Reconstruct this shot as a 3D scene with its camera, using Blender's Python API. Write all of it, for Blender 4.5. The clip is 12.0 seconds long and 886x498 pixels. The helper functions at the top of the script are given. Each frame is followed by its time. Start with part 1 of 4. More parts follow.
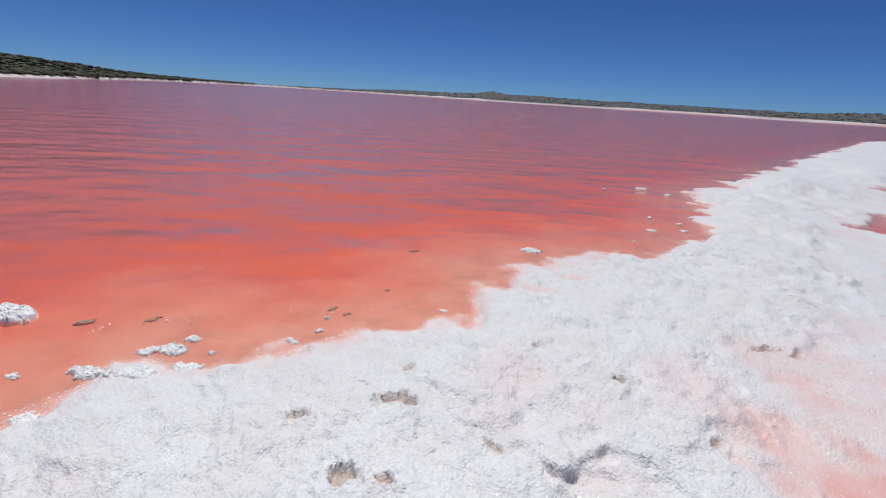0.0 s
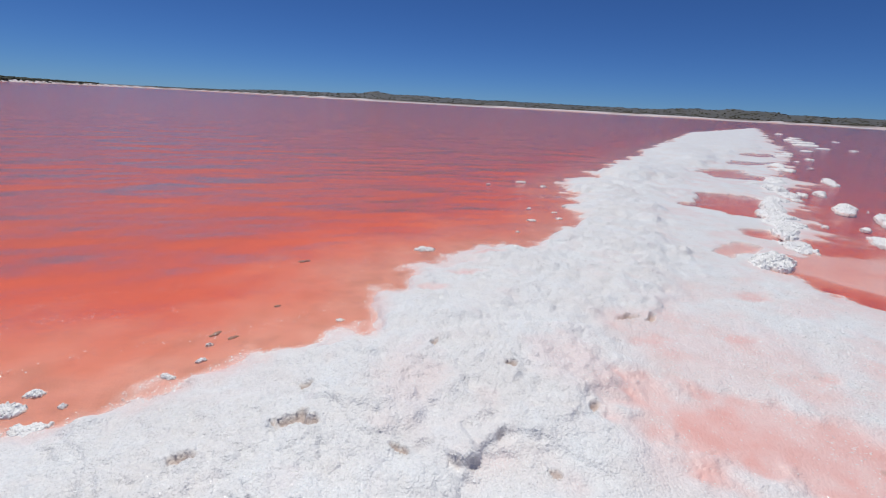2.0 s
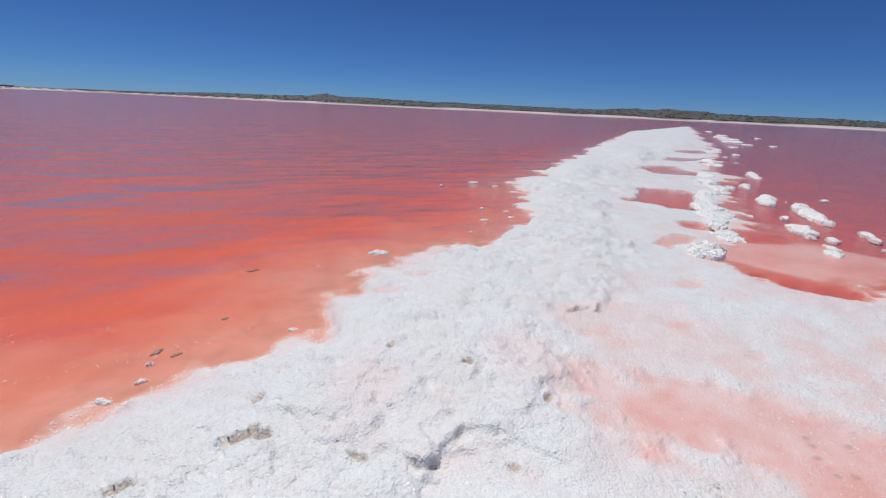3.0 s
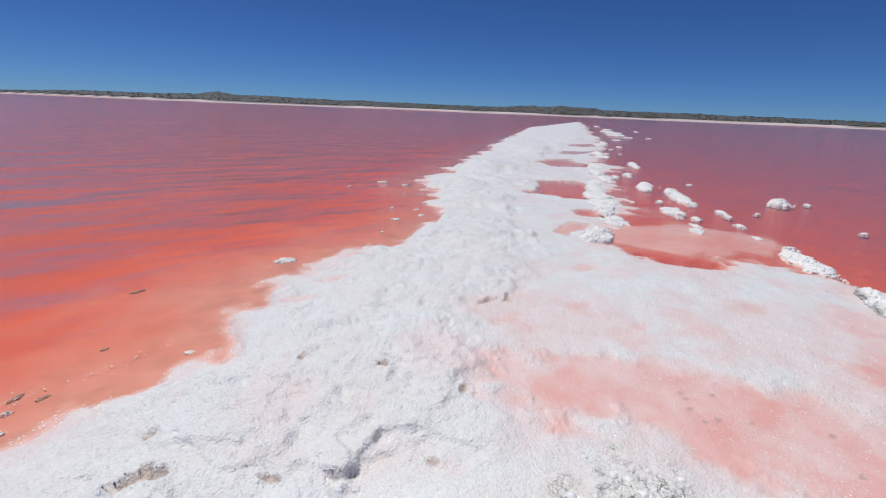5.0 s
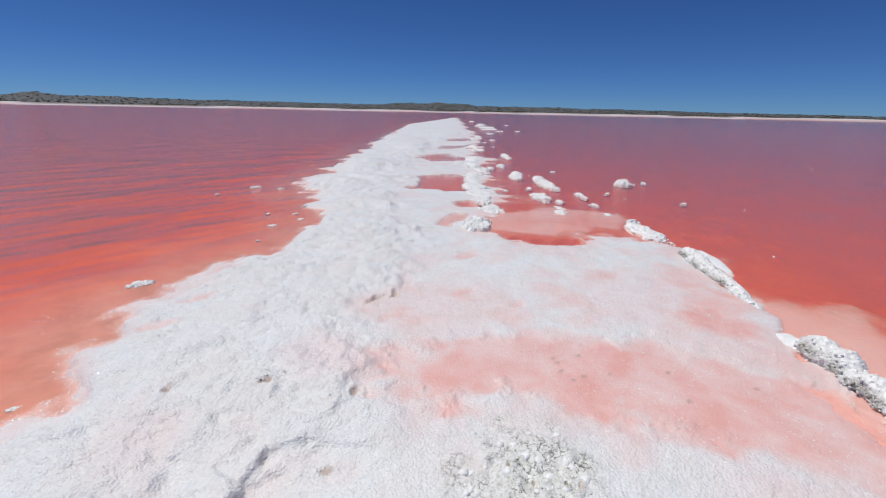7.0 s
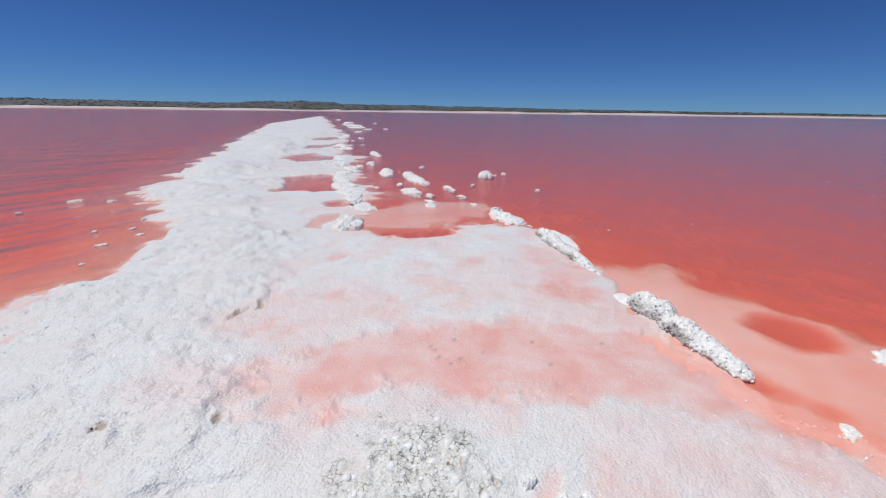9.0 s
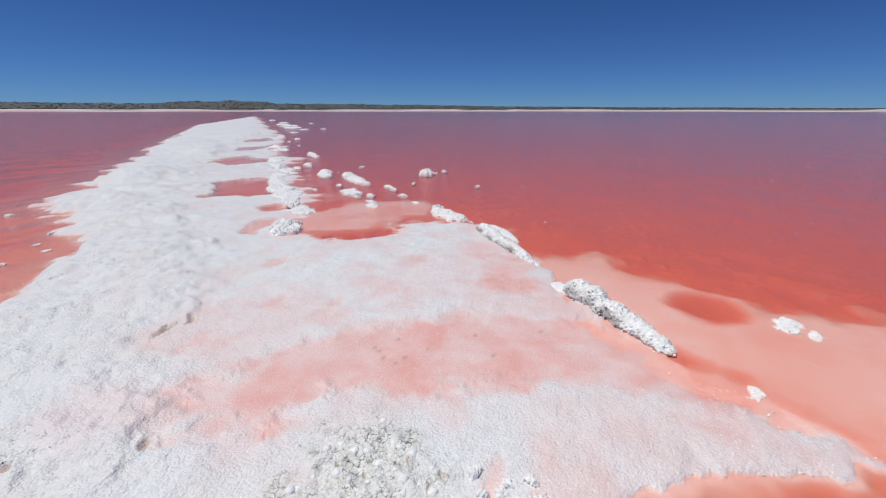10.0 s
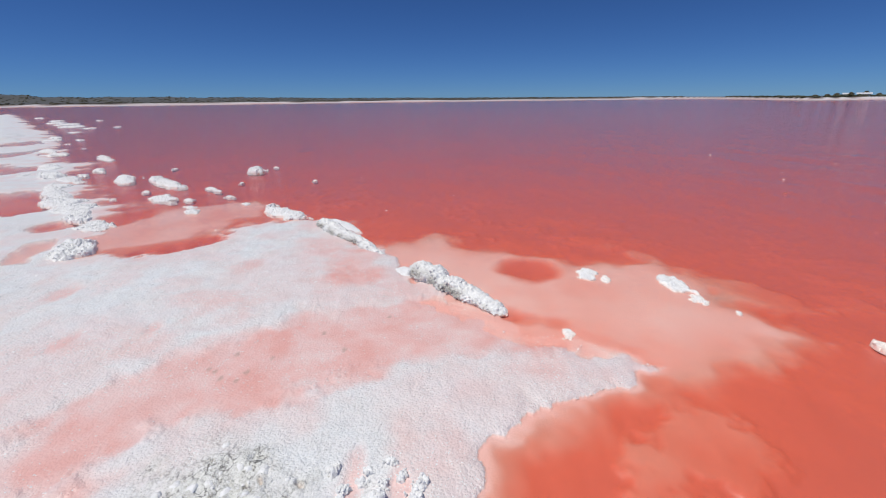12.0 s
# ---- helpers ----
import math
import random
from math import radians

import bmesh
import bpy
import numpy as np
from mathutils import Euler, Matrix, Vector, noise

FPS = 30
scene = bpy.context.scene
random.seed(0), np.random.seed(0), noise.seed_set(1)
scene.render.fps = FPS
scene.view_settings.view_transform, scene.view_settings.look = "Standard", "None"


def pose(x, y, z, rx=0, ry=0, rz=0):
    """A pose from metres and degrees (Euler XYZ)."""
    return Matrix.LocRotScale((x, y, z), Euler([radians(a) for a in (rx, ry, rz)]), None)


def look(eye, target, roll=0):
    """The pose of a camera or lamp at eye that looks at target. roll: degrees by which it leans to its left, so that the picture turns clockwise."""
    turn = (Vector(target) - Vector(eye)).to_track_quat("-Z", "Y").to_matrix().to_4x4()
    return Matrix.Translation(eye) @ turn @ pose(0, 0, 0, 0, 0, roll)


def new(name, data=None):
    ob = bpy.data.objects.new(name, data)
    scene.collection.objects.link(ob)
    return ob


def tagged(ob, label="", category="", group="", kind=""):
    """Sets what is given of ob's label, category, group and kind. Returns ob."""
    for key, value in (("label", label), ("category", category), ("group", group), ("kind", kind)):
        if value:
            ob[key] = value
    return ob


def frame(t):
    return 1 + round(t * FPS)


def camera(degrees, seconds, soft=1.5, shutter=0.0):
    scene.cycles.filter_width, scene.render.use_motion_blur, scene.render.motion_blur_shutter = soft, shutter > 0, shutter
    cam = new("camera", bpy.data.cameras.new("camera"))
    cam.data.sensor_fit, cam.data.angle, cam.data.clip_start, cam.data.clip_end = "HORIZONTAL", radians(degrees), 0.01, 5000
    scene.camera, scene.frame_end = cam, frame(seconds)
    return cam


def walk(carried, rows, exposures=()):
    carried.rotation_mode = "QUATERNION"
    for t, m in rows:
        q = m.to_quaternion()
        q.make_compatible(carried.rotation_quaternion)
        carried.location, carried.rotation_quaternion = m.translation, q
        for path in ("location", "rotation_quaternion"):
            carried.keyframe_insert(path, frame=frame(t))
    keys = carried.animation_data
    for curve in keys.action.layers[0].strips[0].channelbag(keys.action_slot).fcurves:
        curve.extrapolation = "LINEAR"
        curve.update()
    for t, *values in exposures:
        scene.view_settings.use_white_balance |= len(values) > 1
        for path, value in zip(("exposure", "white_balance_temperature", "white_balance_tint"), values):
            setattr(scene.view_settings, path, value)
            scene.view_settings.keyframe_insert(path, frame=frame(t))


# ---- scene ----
cam = camera(93.1, 12.0, soft=1.15)
PATH = [
    (0, (-0.000, -0.000, 1.520), (-0.000, 2.821, 0.500), 3.67),
    (0.5, (0.002, 0.000, 1.536), (0.185, 2.819, 0.527), 3.82),
    (1, (0.015, -0.004, 1.548), (0.389, 2.798, 0.543), 3.64),
    (1.5, (0.032, -0.007, 1.547), (0.588, 2.770, 0.557), 3.39),
    (2, (0.051, -0.010, 1.548), (0.762, 2.734, 0.568), 3.17),
    (2.5, (0.068, -0.016, 1.543), (0.907, 2.699, 0.581), 2.84),
    (3, (0.078, -0.025, 1.553), (1.082, 2.637, 0.599), 2.74),
    (5, (0.129, -0.056, 1.572), (1.662, 2.345, 0.631), 2.33),
    (5.5, (0.152, -0.073, 1.566), (1.853, 2.214, 0.631), 2.00),
    (6, (0.166, -0.086, 1.569), (2.029, 2.071, 0.632), 1.83),
    (6.5, (0.182, -0.098, 1.570), (2.170, 1.943, 0.632), 1.61),
    (7, (0.195, -0.123, 1.570), (2.307, 1.791, 0.636), 1.20),
    (9, (0.260, -0.185, 1.544), (2.838, 1.032, 0.611), 0.74),
    (9.5, (0.268, -0.207, 1.542), (2.925, 0.824, 0.607), 0.43),
    (10, (0.274, -0.238, 1.547), (2.988, 0.627, 0.605), 0.01),
    (10.5, (0.280, -0.264, 1.547), (3.058, 0.352, 0.597), -0.32),
    (11, (0.280, -0.294, 1.538), (3.105, 0.035, 0.584), -0.42),
    (11.5, (0.294, -0.327, 1.534), (3.128, -0.228, 0.556), -0.78),
    (12, (0.280, -0.332, 1.528), (3.103, -0.498, 0.528), -0.71),
]
walk(cam, [(t, look(eye, target, roll)) for t, eye, target, roll in PATH])

# ---- sky and sun ----
SUN_AZ, SUN_EL = -14.0, 71.0
world = bpy.data.worlds.new("sky")
scene.world = world
world.use_nodes = True
wn = world.node_tree.nodes
sky = wn.new("ShaderNodeTexSky")
sky.sky_type = "NISHITA"
sky.sun_disc = False
sky.sun_elevation, sky.sun_rotation = radians(SUN_EL), radians(SUN_AZ)
sky.altitude, sky.air_density, sky.dust_density, sky.ozone_density = 0, 0.6, 0.0, 6.0
wn["Background"].inputs["Strength"].default_value = 0.068
deep = wn.new("ShaderNodeMix")  # the deep blue of dry, clear air
deep.data_type, deep.blend_type = "RGBA", "MULTIPLY"
deep.inputs[0].default_value, deep.inputs[7].default_value = 1.0, (0.37, 0.60, 0.94, 1)
world.node_tree.links.new(sky.outputs["Color"], deep.inputs[6])
world.node_tree.links.new(deep.outputs[2], wn["Background"].inputs["Color"])
lamp = bpy.data.lights.new("sun", "SUN")
lamp.energy, lamp.angle, lamp.color = 3.15, radians(0.53), (1.0, 0.97, 0.90)
sun = new("sun", lamp)
ca, sa = math.cos(radians(SUN_EL)), math.sin(radians(SUN_EL))
sun.matrix_world = look((30 * ca * math.sin(radians(SUN_AZ)), 30 * ca * math.cos(radians(SUN_AZ)), 30 * sa), (0, 0, 0))


# ---- noise ----
def cell_hash(ix, iy, seed):
    h = (ix * 374761393 + iy * 668265263 + seed * 982451653) & 0x7FFFFFFF
    h = ((h ^ (h >> 13)) * 1274126177) & 0x7FFFFFFF
    h = ((h ^ (h >> 16)) * 2246822519) & 0x7FFFFFFF
    return ((h ^ (h >> 15)) & 0xFFFFF) / 1048575.0


def vnoise(x, y, seed=0):
    """Smooth value noise, -1 to 1."""
    ix, iy = np.floor(x).astype(np.int64), np.floor(y).astype(np.int64)
    fx, fy = x - ix, y - iy
    fx, fy = fx * fx * fx * (fx * (fx * 6 - 15) + 10), fy * fy * fy * (fy * (fy * 6 - 15) + 10)
    a = cell_hash(ix, iy, seed) * (1 - fx) + cell_hash(ix + 1, iy, seed) * fx
    b = cell_hash(ix, iy + 1, seed) * (1 - fx) + cell_hash(ix + 1, iy + 1, seed) * fx
    return (a * (1 - fy) + b * fy) * 2 - 1


def fbm(x, y, octaves=4, seed=0, gain=0.5):
    total, amp, norm = 0.0, 1.0, 0.0
    for k in range(octaves):
        c, s = math.cos(0.7 * k), math.sin(0.7 * k)
        total = total + amp * vnoise((x * c - y * s) * 2 ** k, (x * s + y * c) * 2 ** k, seed + 17 * k)
        norm += amp
        amp *= gain
    return total / norm


def knobs(x, y, seed=0):
    """Rounded knobs of one unit, 0 to 1, like a cauliflower."""
    ix, iy = np.floor(x).astype(np.int64), np.floor(y).astype(np.int64)
    best = np.full(np.shape(x), 9.0)
    for dx in (-1, 0, 1):
        for dy in (-1, 0, 1):
            px, py = ix + dx + cell_hash(ix + dx, iy + dy, seed), iy + dy + cell_hash(ix + dx, iy + dy, seed + 5)
            r = 0.55 + 0.45 * cell_hash(ix + dx, iy + dy, seed + 9)
            best = np.minimum(best, ((x - px) ** 2 + (y - py) ** 2) / (r * r))
    return np.sqrt(np.maximum(0.0, 1 - np.minimum(best, 1.0)))


def smooth(a, b, x):
    t = np.clip((x - a) / (b - a), 0, 1)
    return t * t * (3 - 2 * t)


def inside(x, y, outline):
    """Signed distance to a closed outline, positive inside."""
    d2, odd = np.full(x.shape, 1e18), np.zeros(x.shape, bool)
    n = len(outline)
    for i in range(n):
        (ax, ay), (bx, by) = outline[i], outline[(i + 1) % n]
        ex, ey = bx - ax, by - ay
        t = np.clip(((x - ax) * ex + (y - ay) * ey) / (ex * ex + ey * ey), 0, 1)
        d2 = np.minimum(d2, (x - ax - t * ex) ** 2 + (y - ay - t * ey) ** 2)
        if ay != by:
            odd ^= ((ay > y) != (by > y)) & (x < ex * (y - ay) / ey + ax)
    return np.where(odd, 1, -1) * np.sqrt(d2)


def only(mask, f, x, y, *more):
    """f where the mask holds, else 0."""
    out = np.zeros(x.shape)
    if mask.any():
        out[mask] = f(x[mask], y[mask], *more)
    return out


# ---- the plan ----
SPIT = [(100, 86), (36, 38.3), (17, 20.2), (9.5, 12.9), (6.7, 9.75), (4.9, 8.2), (4.75, 7.2), (4.0, 5.95), (2.9, 5.0), (2.05, 4.5), (1.43, 4.14),
        (0.77, 3.8), (0.65, 3.4), (0.31, 3.35), (0.3, 2.9), (0.1, 2.68), (-0.2, 2.52), (-0.76, 2.25), (-1.1, 2.07), (-1.45, 2.05), (-1.74, 1.9),
        (-1.84, 1.7), (-1.95, 1.4), (-2.6, 0.6), (-40, -31), (-36, -38), (0.2, -1.7), (1.52, -0.45), (1.69, -0.49), (1.81, -0.58), (2.0, -0.88), (2.12, -1.22), (2.21, -1.39),
        (2.43, -1.73), (2.7, -1.3), (3.1, -0.95), (3.84, -0.41), (4.41, 0.0), (5.5, 0.5), (6.0, 1.08), (5.68, 2.08), (5.15, 1.88), (4.8, 2.32), (4.72, 2.9), (4.69, 3.1),
        (5.6, 3.8), (6.3, 4.0), (7.4, 4.9), (11.1, 8.0), (15.5, 11.9), (23.3, 17.9)]
POOLS = [  # outline, depth
    ([(6.35, 6.6), (7.84, 7.5), (8.75, 6.8), (7.42, 5.49), (6.9, 5.45), (6.3, 6.16)], 0.09),
    ([(5.6, 4.66), (6.1, 4.78), (6.5, 4.57), (6.0, 4.2), (5.75, 4.35)], 0.07),
    ([(4.5, 3.95), (5.25, 4.36), (5.5, 4.05), (5.2, 3.75), (4.73, 3.62)], 0.025),
    ([(10.45, 9.4), (11.35, 11.0), (12.9, 10.9), (11.66, 9.3)], 0.06),
    ([(14.0, 13.2), (15.5, 13.8), (17.0, 13.4), (14.8, 12.4)], 0.05),
    ([(18.0, 16.0), (19.8, 17.6), (21.5, 17.0), (19.0, 15.3)], 0.05),
]
CHANNEL = [(1.6, 1.76), (1.97, 1.68), (2.27, 1.52), (2.6, 1.27), (3.1, 0.6), (3.34, 0.02), (3.42, -0.4), (3.3, -0.72), (3.05, -1.15), (2.75, -1.62), (2.46, -1.8), (2.54, -1.25),
           (2.55, -0.8), (2.48, -0.3), (2.41, 0.05), (2.33, 0.36), (2.25, 0.66), (2.06, 0.94), (1.82, 1.14), (1.58, 1.42)]
SHELF = [(4.6, 0.05), (4.88, -0.45), (4.62, -1.05), (4.3, -1.53), (4.02, -1.79), (3.95, -2.5), (3.39, -2.72), (2.89, -2.78), (2.62, -2.75), (2.44, -2.46), (2.38, -2.08), (2.27, -1.66),
         (2.06, -1.24), (1.95, -0.93), (1.76, -0.61), (1.62, -0.5), (1.6, 0.2), (3.4, 0.2)]
PINK_SHELF = [(5.5, 3.75), (6.5, 3.35), (7.05, 2.75), (7.0, 2.35), (6.3, 2.15), (5.85, 2.28), (5.4, 2.6), (5.0, 3.1), (5.05, 3.5)]
CRUST = [(90, 78), (36, 38.0), (17, 20.0), (9.5, 12.7), (6.7, 9.5), (5, 8), (4.7, 7), (3.9, 5.8), (2.0, 4.3), (0.8, 3.6), (0.5, 3.1), (0.1, 2.5), (-0.8, 2.1), (-1.7, 1.75),
         (-2.3, 0.9), (-9, -5), (-8, -6.5), (-0.3, 0.6), (0.38, 1.38), (0.85, 1.5), (1.25, 1.45), (1.62, 1.75), (1.75, 2.1), (1.97, 2.58), (2.5, 2.5), (3.1, 3.2), (4.2, 4.0), (4.7, 5.0),
         (6.0, 6.6), (7.4, 7.9), (11.5, 11.2), (22, 18.5)]
PITS = [  # x, y, half length, half width, turn, depth
    (-0.21, 1.74, 0.07, 0.04, 12, 0.06), (-0.11, 1.71, 0.04, 0.025, 0, 0.03), (-0.63, 1.57, 0.05, 0.028, 8, 0.04),
    (0.96, 1.26, 0.035, 0.02, -50, 0.05), (-0.15, 2.02, 0.035, 0.018, 15, 0.035),
    (-0.35, 1.27, 0.06, 0.045, 10, 0.07), (-0.18, 1.24, 0.03, 0.02, 0, 0.04), (2.22, 2.5, 0.09, 0.03, 12, 0.05), (2.42, 2.46, 0.06, 0.025, 40, 0.04),
    (1.56, 0.23, 0.022, 0.012, 40, 0.05), (1.64, 0.42, 0.016, 0.01, 0, 0.04), (1.64, 0.2, 0.018, 0.01, 70, 0.04), (1.67, 0.37, 0.022, 0.01, 20, 0.04), (1.54, 0.66, 0.014, 0.01, 0, 0.04), (1.54, 0.52, 0.014, 0.01, 0, 0.04),
    (0.28, 1.5, 0.05, 0.015, -35, 0.035), (1.05, 2.0, 0.04, 0.02, 0, 0.03), (1.38, 1.62, 0.05, 0.025, 40, 0.03), (0.62, 2.3, 0.03, 0.015, 30, 0.025),
]
# where the upper crust breaks off over the lower one
LEDGE = [(0.0, 1.9), (0.05, 1.74), (0.12, 1.62), (0.24, 1.58), (0.34, 1.53), (0.44, 1.5), (0.49, 1.43), (0.56, 1.37), (0.63, 1.385), (0.655, 1.45), (0.72, 1.49), (0.84, 1.53), (1.0, 1.45), (1.2, 1.2), (1.1, 0.8), (0.4, 0.8), (-0.05, 1.25), (-0.1, 1.7)]
SPOTS = [(0.82, 3.2, 0.13, 0.08), (3.72, 2.72, 0.2, 0.11), (3.03, 1.58, 0.16, 0.07), (2.24, 2.19, 0.22, 0.1), (2.05, 1.5, 0.3, 0.1), (1.55, 4.0, 0.2, 0.06),
         (2.9, 2.1, 0.25, 0.1), (1.2, 3.55, 0.2, 0.07), (1.68, -0.02, 0.16, 0.06), (1.62, -0.22, 0.12, 0.06)]
TINTS = [(3.45, 0.1, 0.6, 0.75, 0.42), (2.9, -0.9, 0.55, 0.6, 0.6), (2.2, -0.9, 0.5, 1.0, 0.36), (4.05, 0.35, 0.75, 0.42, 0.75), (4.6, 0.75, 0.7, 0.4, 0.4), (3.9, 0.9, 1.0, 0.8, 0.32), (1.75, 1.75, 0.35, 0.3, 0.45), (1.5, 2.0, 0.35, 0.35, 0.3), (2.6, 2.0, 0.9, 0.7, 0.35), (1.7, 1.3, 0.4, 0.4, 0.25), (0.4, 2.0, 0.25, 0.5, 0.2)]
DIMPLES = [(2.5, 0.92), (2.43, 0.86), (2.48, 0.73), (2.68, 0.86), (2.53, 0.97), (2.4, 0.76), (3.1, -0.09), (2.68, 0.18), (2.62, 0.62), (2.9, 0.35)]
# azimuth in degrees, height of the land's skyline over the beach in metres
SKYLINE = [(-180, 9), (-90, 14), (-60, 9), (-46, 7.2), (-41, 6.0), (-37, 4.2), (-32, 2.6), (-27, 1), (-24, 1), (-18, 1.5), (-12, 3), (-7, 7), (0, 6.5), (3, 9), (5, 14), (7, 9), (12, 10),
           (15, 8), (22, 9), (30, 8), (40, 9), (44, 12), (48, 13), (52, 9), (60, 8.5), (70, 7), (80, 5), (90, 4), (100, 3), (112, 1.5), (125, 0.3), (130, 0.6), (140, 1), (180, 9)]


def shore(az):
    """Distance of the far shore, by azimuth in degrees."""
    return 600 + 260 * np.exp(-((az + 17) / 9) ** 2) - 465 * smooth(-22, -44, az) - 370 * smooth(118, 134, az) + 12 * vnoise(az / 6, 0 * az, 3)


def terrain(x, y):
    """Height of the ground, masks of its look (salt, pink, grit, hole, land) and the depth of brine that tints it."""
    r, az = np.hypot(x, y), np.degrees(np.arctan2(x, y))
    zero = np.zeros(x.shape)
    # outlines fray with the size that the eye can follow
    far = np.clip(r / 5, 0.5, 9)
    wx, wy = x + 0, y + 0
    rough = zero + 0
    for k, wave in enumerate((0.07, 0.14, 0.28, 0.6, 1.2, 2.5)):
        w = wave * smooth(1.2 * wave, 6 * wave, r)
        fray = 0.42 if wave < 0.5 else 0.16
        wx = wx + fray * w * vnoise(x / wave + 3.1 * k, y / wave, 11 + k)
        wy = wy + fray * w * vnoise(x / wave, y / wave + 2.3 * k, 31 + k)
        rough = rough + (0.13 if wave < 0.5 else 0.07) * w * smooth(40 * wave, 8 * wave, r) * vnoise((x * 0.8 - y * 0.6) / wave, (x * 0.6 + y * 0.8) / wave, 51 + k)
    near = r < 160
    s, ch, sh, ps, cr = (np.full(x.shape, -200.0) for _ in range(5))
    s[near] = inside(wx[near], wy[near], SPIT)
    s = s + smooth(0.3, 0.0, np.abs(s)) * 0.04 * fbm(x / 0.08, y / 0.08, 3, 27, 0.6) + smooth(0.7, 0.0, np.abs(s)) * 0.2 * smooth(3.5, 8, r) * fbm(x / 0.45, y / 0.45, 4, 28, 0.65)
    for a, o in ((ch, CHANNEL), (sh, SHELF), (ps, PINK_SHELF)):
        m = r < 14
        a[m] = inside(wx[m], wy[m], o)
    across, along = x * 0.75 - y * 0.66, x * 0.66 + y * 0.75
    s = s + smooth(1.6, 0.1, np.abs(s)) * 0.5 * smooth(3.5, 9, r) * fbm(across / 1.5, along / 0.4, 4, 26, 0.6) * (r < 60)
    cr[near] = inside(wx[near] + 0.04 * fbm(x[near] / 0.12, y[near] / 0.12, 2, 5), wy[near] + 0.04 * fbm(x[near] / 0.12, y[near] / 0.12, 2, 6), CRUST)
    left = smooth(0.5, -1.5, (x * 0.66 - y * 0.75) + 1.2 - 0.12 * r)  # the windward lake
    # lake bed
    out = np.maximum(-s, 0)
    bed_l = -0.008 - 0.012 * smooth(3.5, 8, r) - 0.045 * out - 0.012 * out * smooth(0.6, 2.5, out)
    out_u = np.maximum(-np.maximum(s, np.maximum(sh, ps)) + 0.06 * fbm(x / 0.4, y / 0.4, 3, 13), 0)
    bed_r = -0.014 - 0.14 * (1 - np.exp(-out_u / 0.38)) - 0.004 * out
    wisp = smooth(0.02, 0.42, fbm((x * 0.69 + y * 0.72) / 0.6, (x * 0.72 - y * 0.69) / 0.5, 5, 29, 0.6)) * np.exp(-out_u / 1.5)
    bed_r = bed_r * (1 - 0.72 * wisp)
    bed = np.where(s < 0, left * bed_l + (1 - left) * bed_r, 0)
    bed = np.maximum(bed, -0.35)
    bed += smooth(0.02, 0.6, out) * 0.012 * fbm(x / 0.5, y / 0.25, 3, 41)
    shelf = smooth(-0.22, 0.25, sh + 0.1 * fbm(x / 0.35, y / 0.35, 3, 10)) * (s < 0)
    bed = bed * (1 - shelf) + shelf * (-0.022 + 0.008 * fbm(x / 0.5, y / 0.5, 2, 8))
    pshelf = smooth(-0.16, 0.08, ps) * (s < 0.2)
    bed = bed * (1 - pshelf) + pshelf * (-0.026 + 0.008 * fbm(x / 0.8, y / 0.4, 2, 9))
    for cx, cy, rr, dep in ((3.97, -1.36, 0.24, 0.13), (3.22, -0.84, 0.09, 0.05), (3.1, -0.98, 0.1, 0.04), (3.0, -1.13, 0.1, 0.035), (2.92, -1.3, 0.1, 0.025), (4.84, 2.75, 0.09, 0.12), (4.95, 2.45, 0.13, 0.13), (5.12, 2.2, 0.14, 0.13), (5.36, 2.06, 0.1, 0.12)):
        bed -= smooth(0.0, 0.05, out) * dep * smooth(rr * 1.5, rr * 0.2, np.hypot(x - cx, y - cy) + 0.05 * fbm(x / 0.2, y / 0.2, 2, 31))
    # salt
    top = 0.016 * (1 - np.exp(-np.maximum(s, 0) / 0.07)) + 0.006 * smooth(0, 1.2, s)
    step = smooth(-0.1, 0.35, fbm(x / 0.33, y / 0.33, 3, 71))
    thick = smooth(-0.07 - 0.3 * (1 - step), 0.09 + 0.3 * (1 - step), cr)
    top += thick * (1 - np.exp(-np.maximum(s, 0) / 0.06)) * (0.032 + 0.026 * np.maximum(0, fbm(x / 0.5, y / 0.5, 3, 2)) + 0.018 * smooth(0.1, 0.9, cr) * (1 - np.exp(-np.maximum(s, 0) / 0.3)))
    top += smooth(0, 0.06, s) * (0.008 + 0.016 * thick) * fbm(x / 0.16, y / 0.16, 4, 7, 0.6)
    top += smooth(0.05, 0.3, s) * thick * 0.03 * np.abs(fbm(x / 0.45, y / 0.45, 3, 37))
    for wave, lift in ((0.42, 0.011), (1.1, 0.03)):
        q = 3.4 * fbm(across / (1.5 * wave), along / wave, 4, 83 + int(10 * wave), 0.55)
        ledge = np.floor(q) + smooth(0.72, 1.0, q - np.floor(q))
        top += lift * (smooth(9, 4, r) if wave < 1 else smooth(2.5, 6, r)) * smooth(0.06, 0.4, s) * (0.25 + 0.75 * thick) * ledge
    fine = smooth(7, 3, r)
    close = (fine > 0) & (s > -0.02)
    k = only(close, knobs, x / 0.055, y / 0.055, 3)
    k2 = only(close, knobs, x / 0.022, y / 0.022, 4)
    k3 = only(close, knobs, x / 0.11, y / 0.11, 6)
    top += smooth(-0.01, 0.05, s) * (0.35 + 0.65 * thick) * fine * (0.006 * k * (0.4 + smooth(-0.2, 0.4, fbm(x / 0.2, y / 0.2, 2, 12))) + 0.005 * k2 + 0.008 * thick * k3)
    top += smooth(2, 7, r) * smooth(0, 0.9, s) * (0.4 + 0.6 * thick) * np.maximum(rough, -0.25 * rough)
    middle = smooth(2.5, 5.5, r) * smooth(18, 9, r) * smooth(0.0, 0.2, s)
    rubble = (middle > 0) & (s > 0)
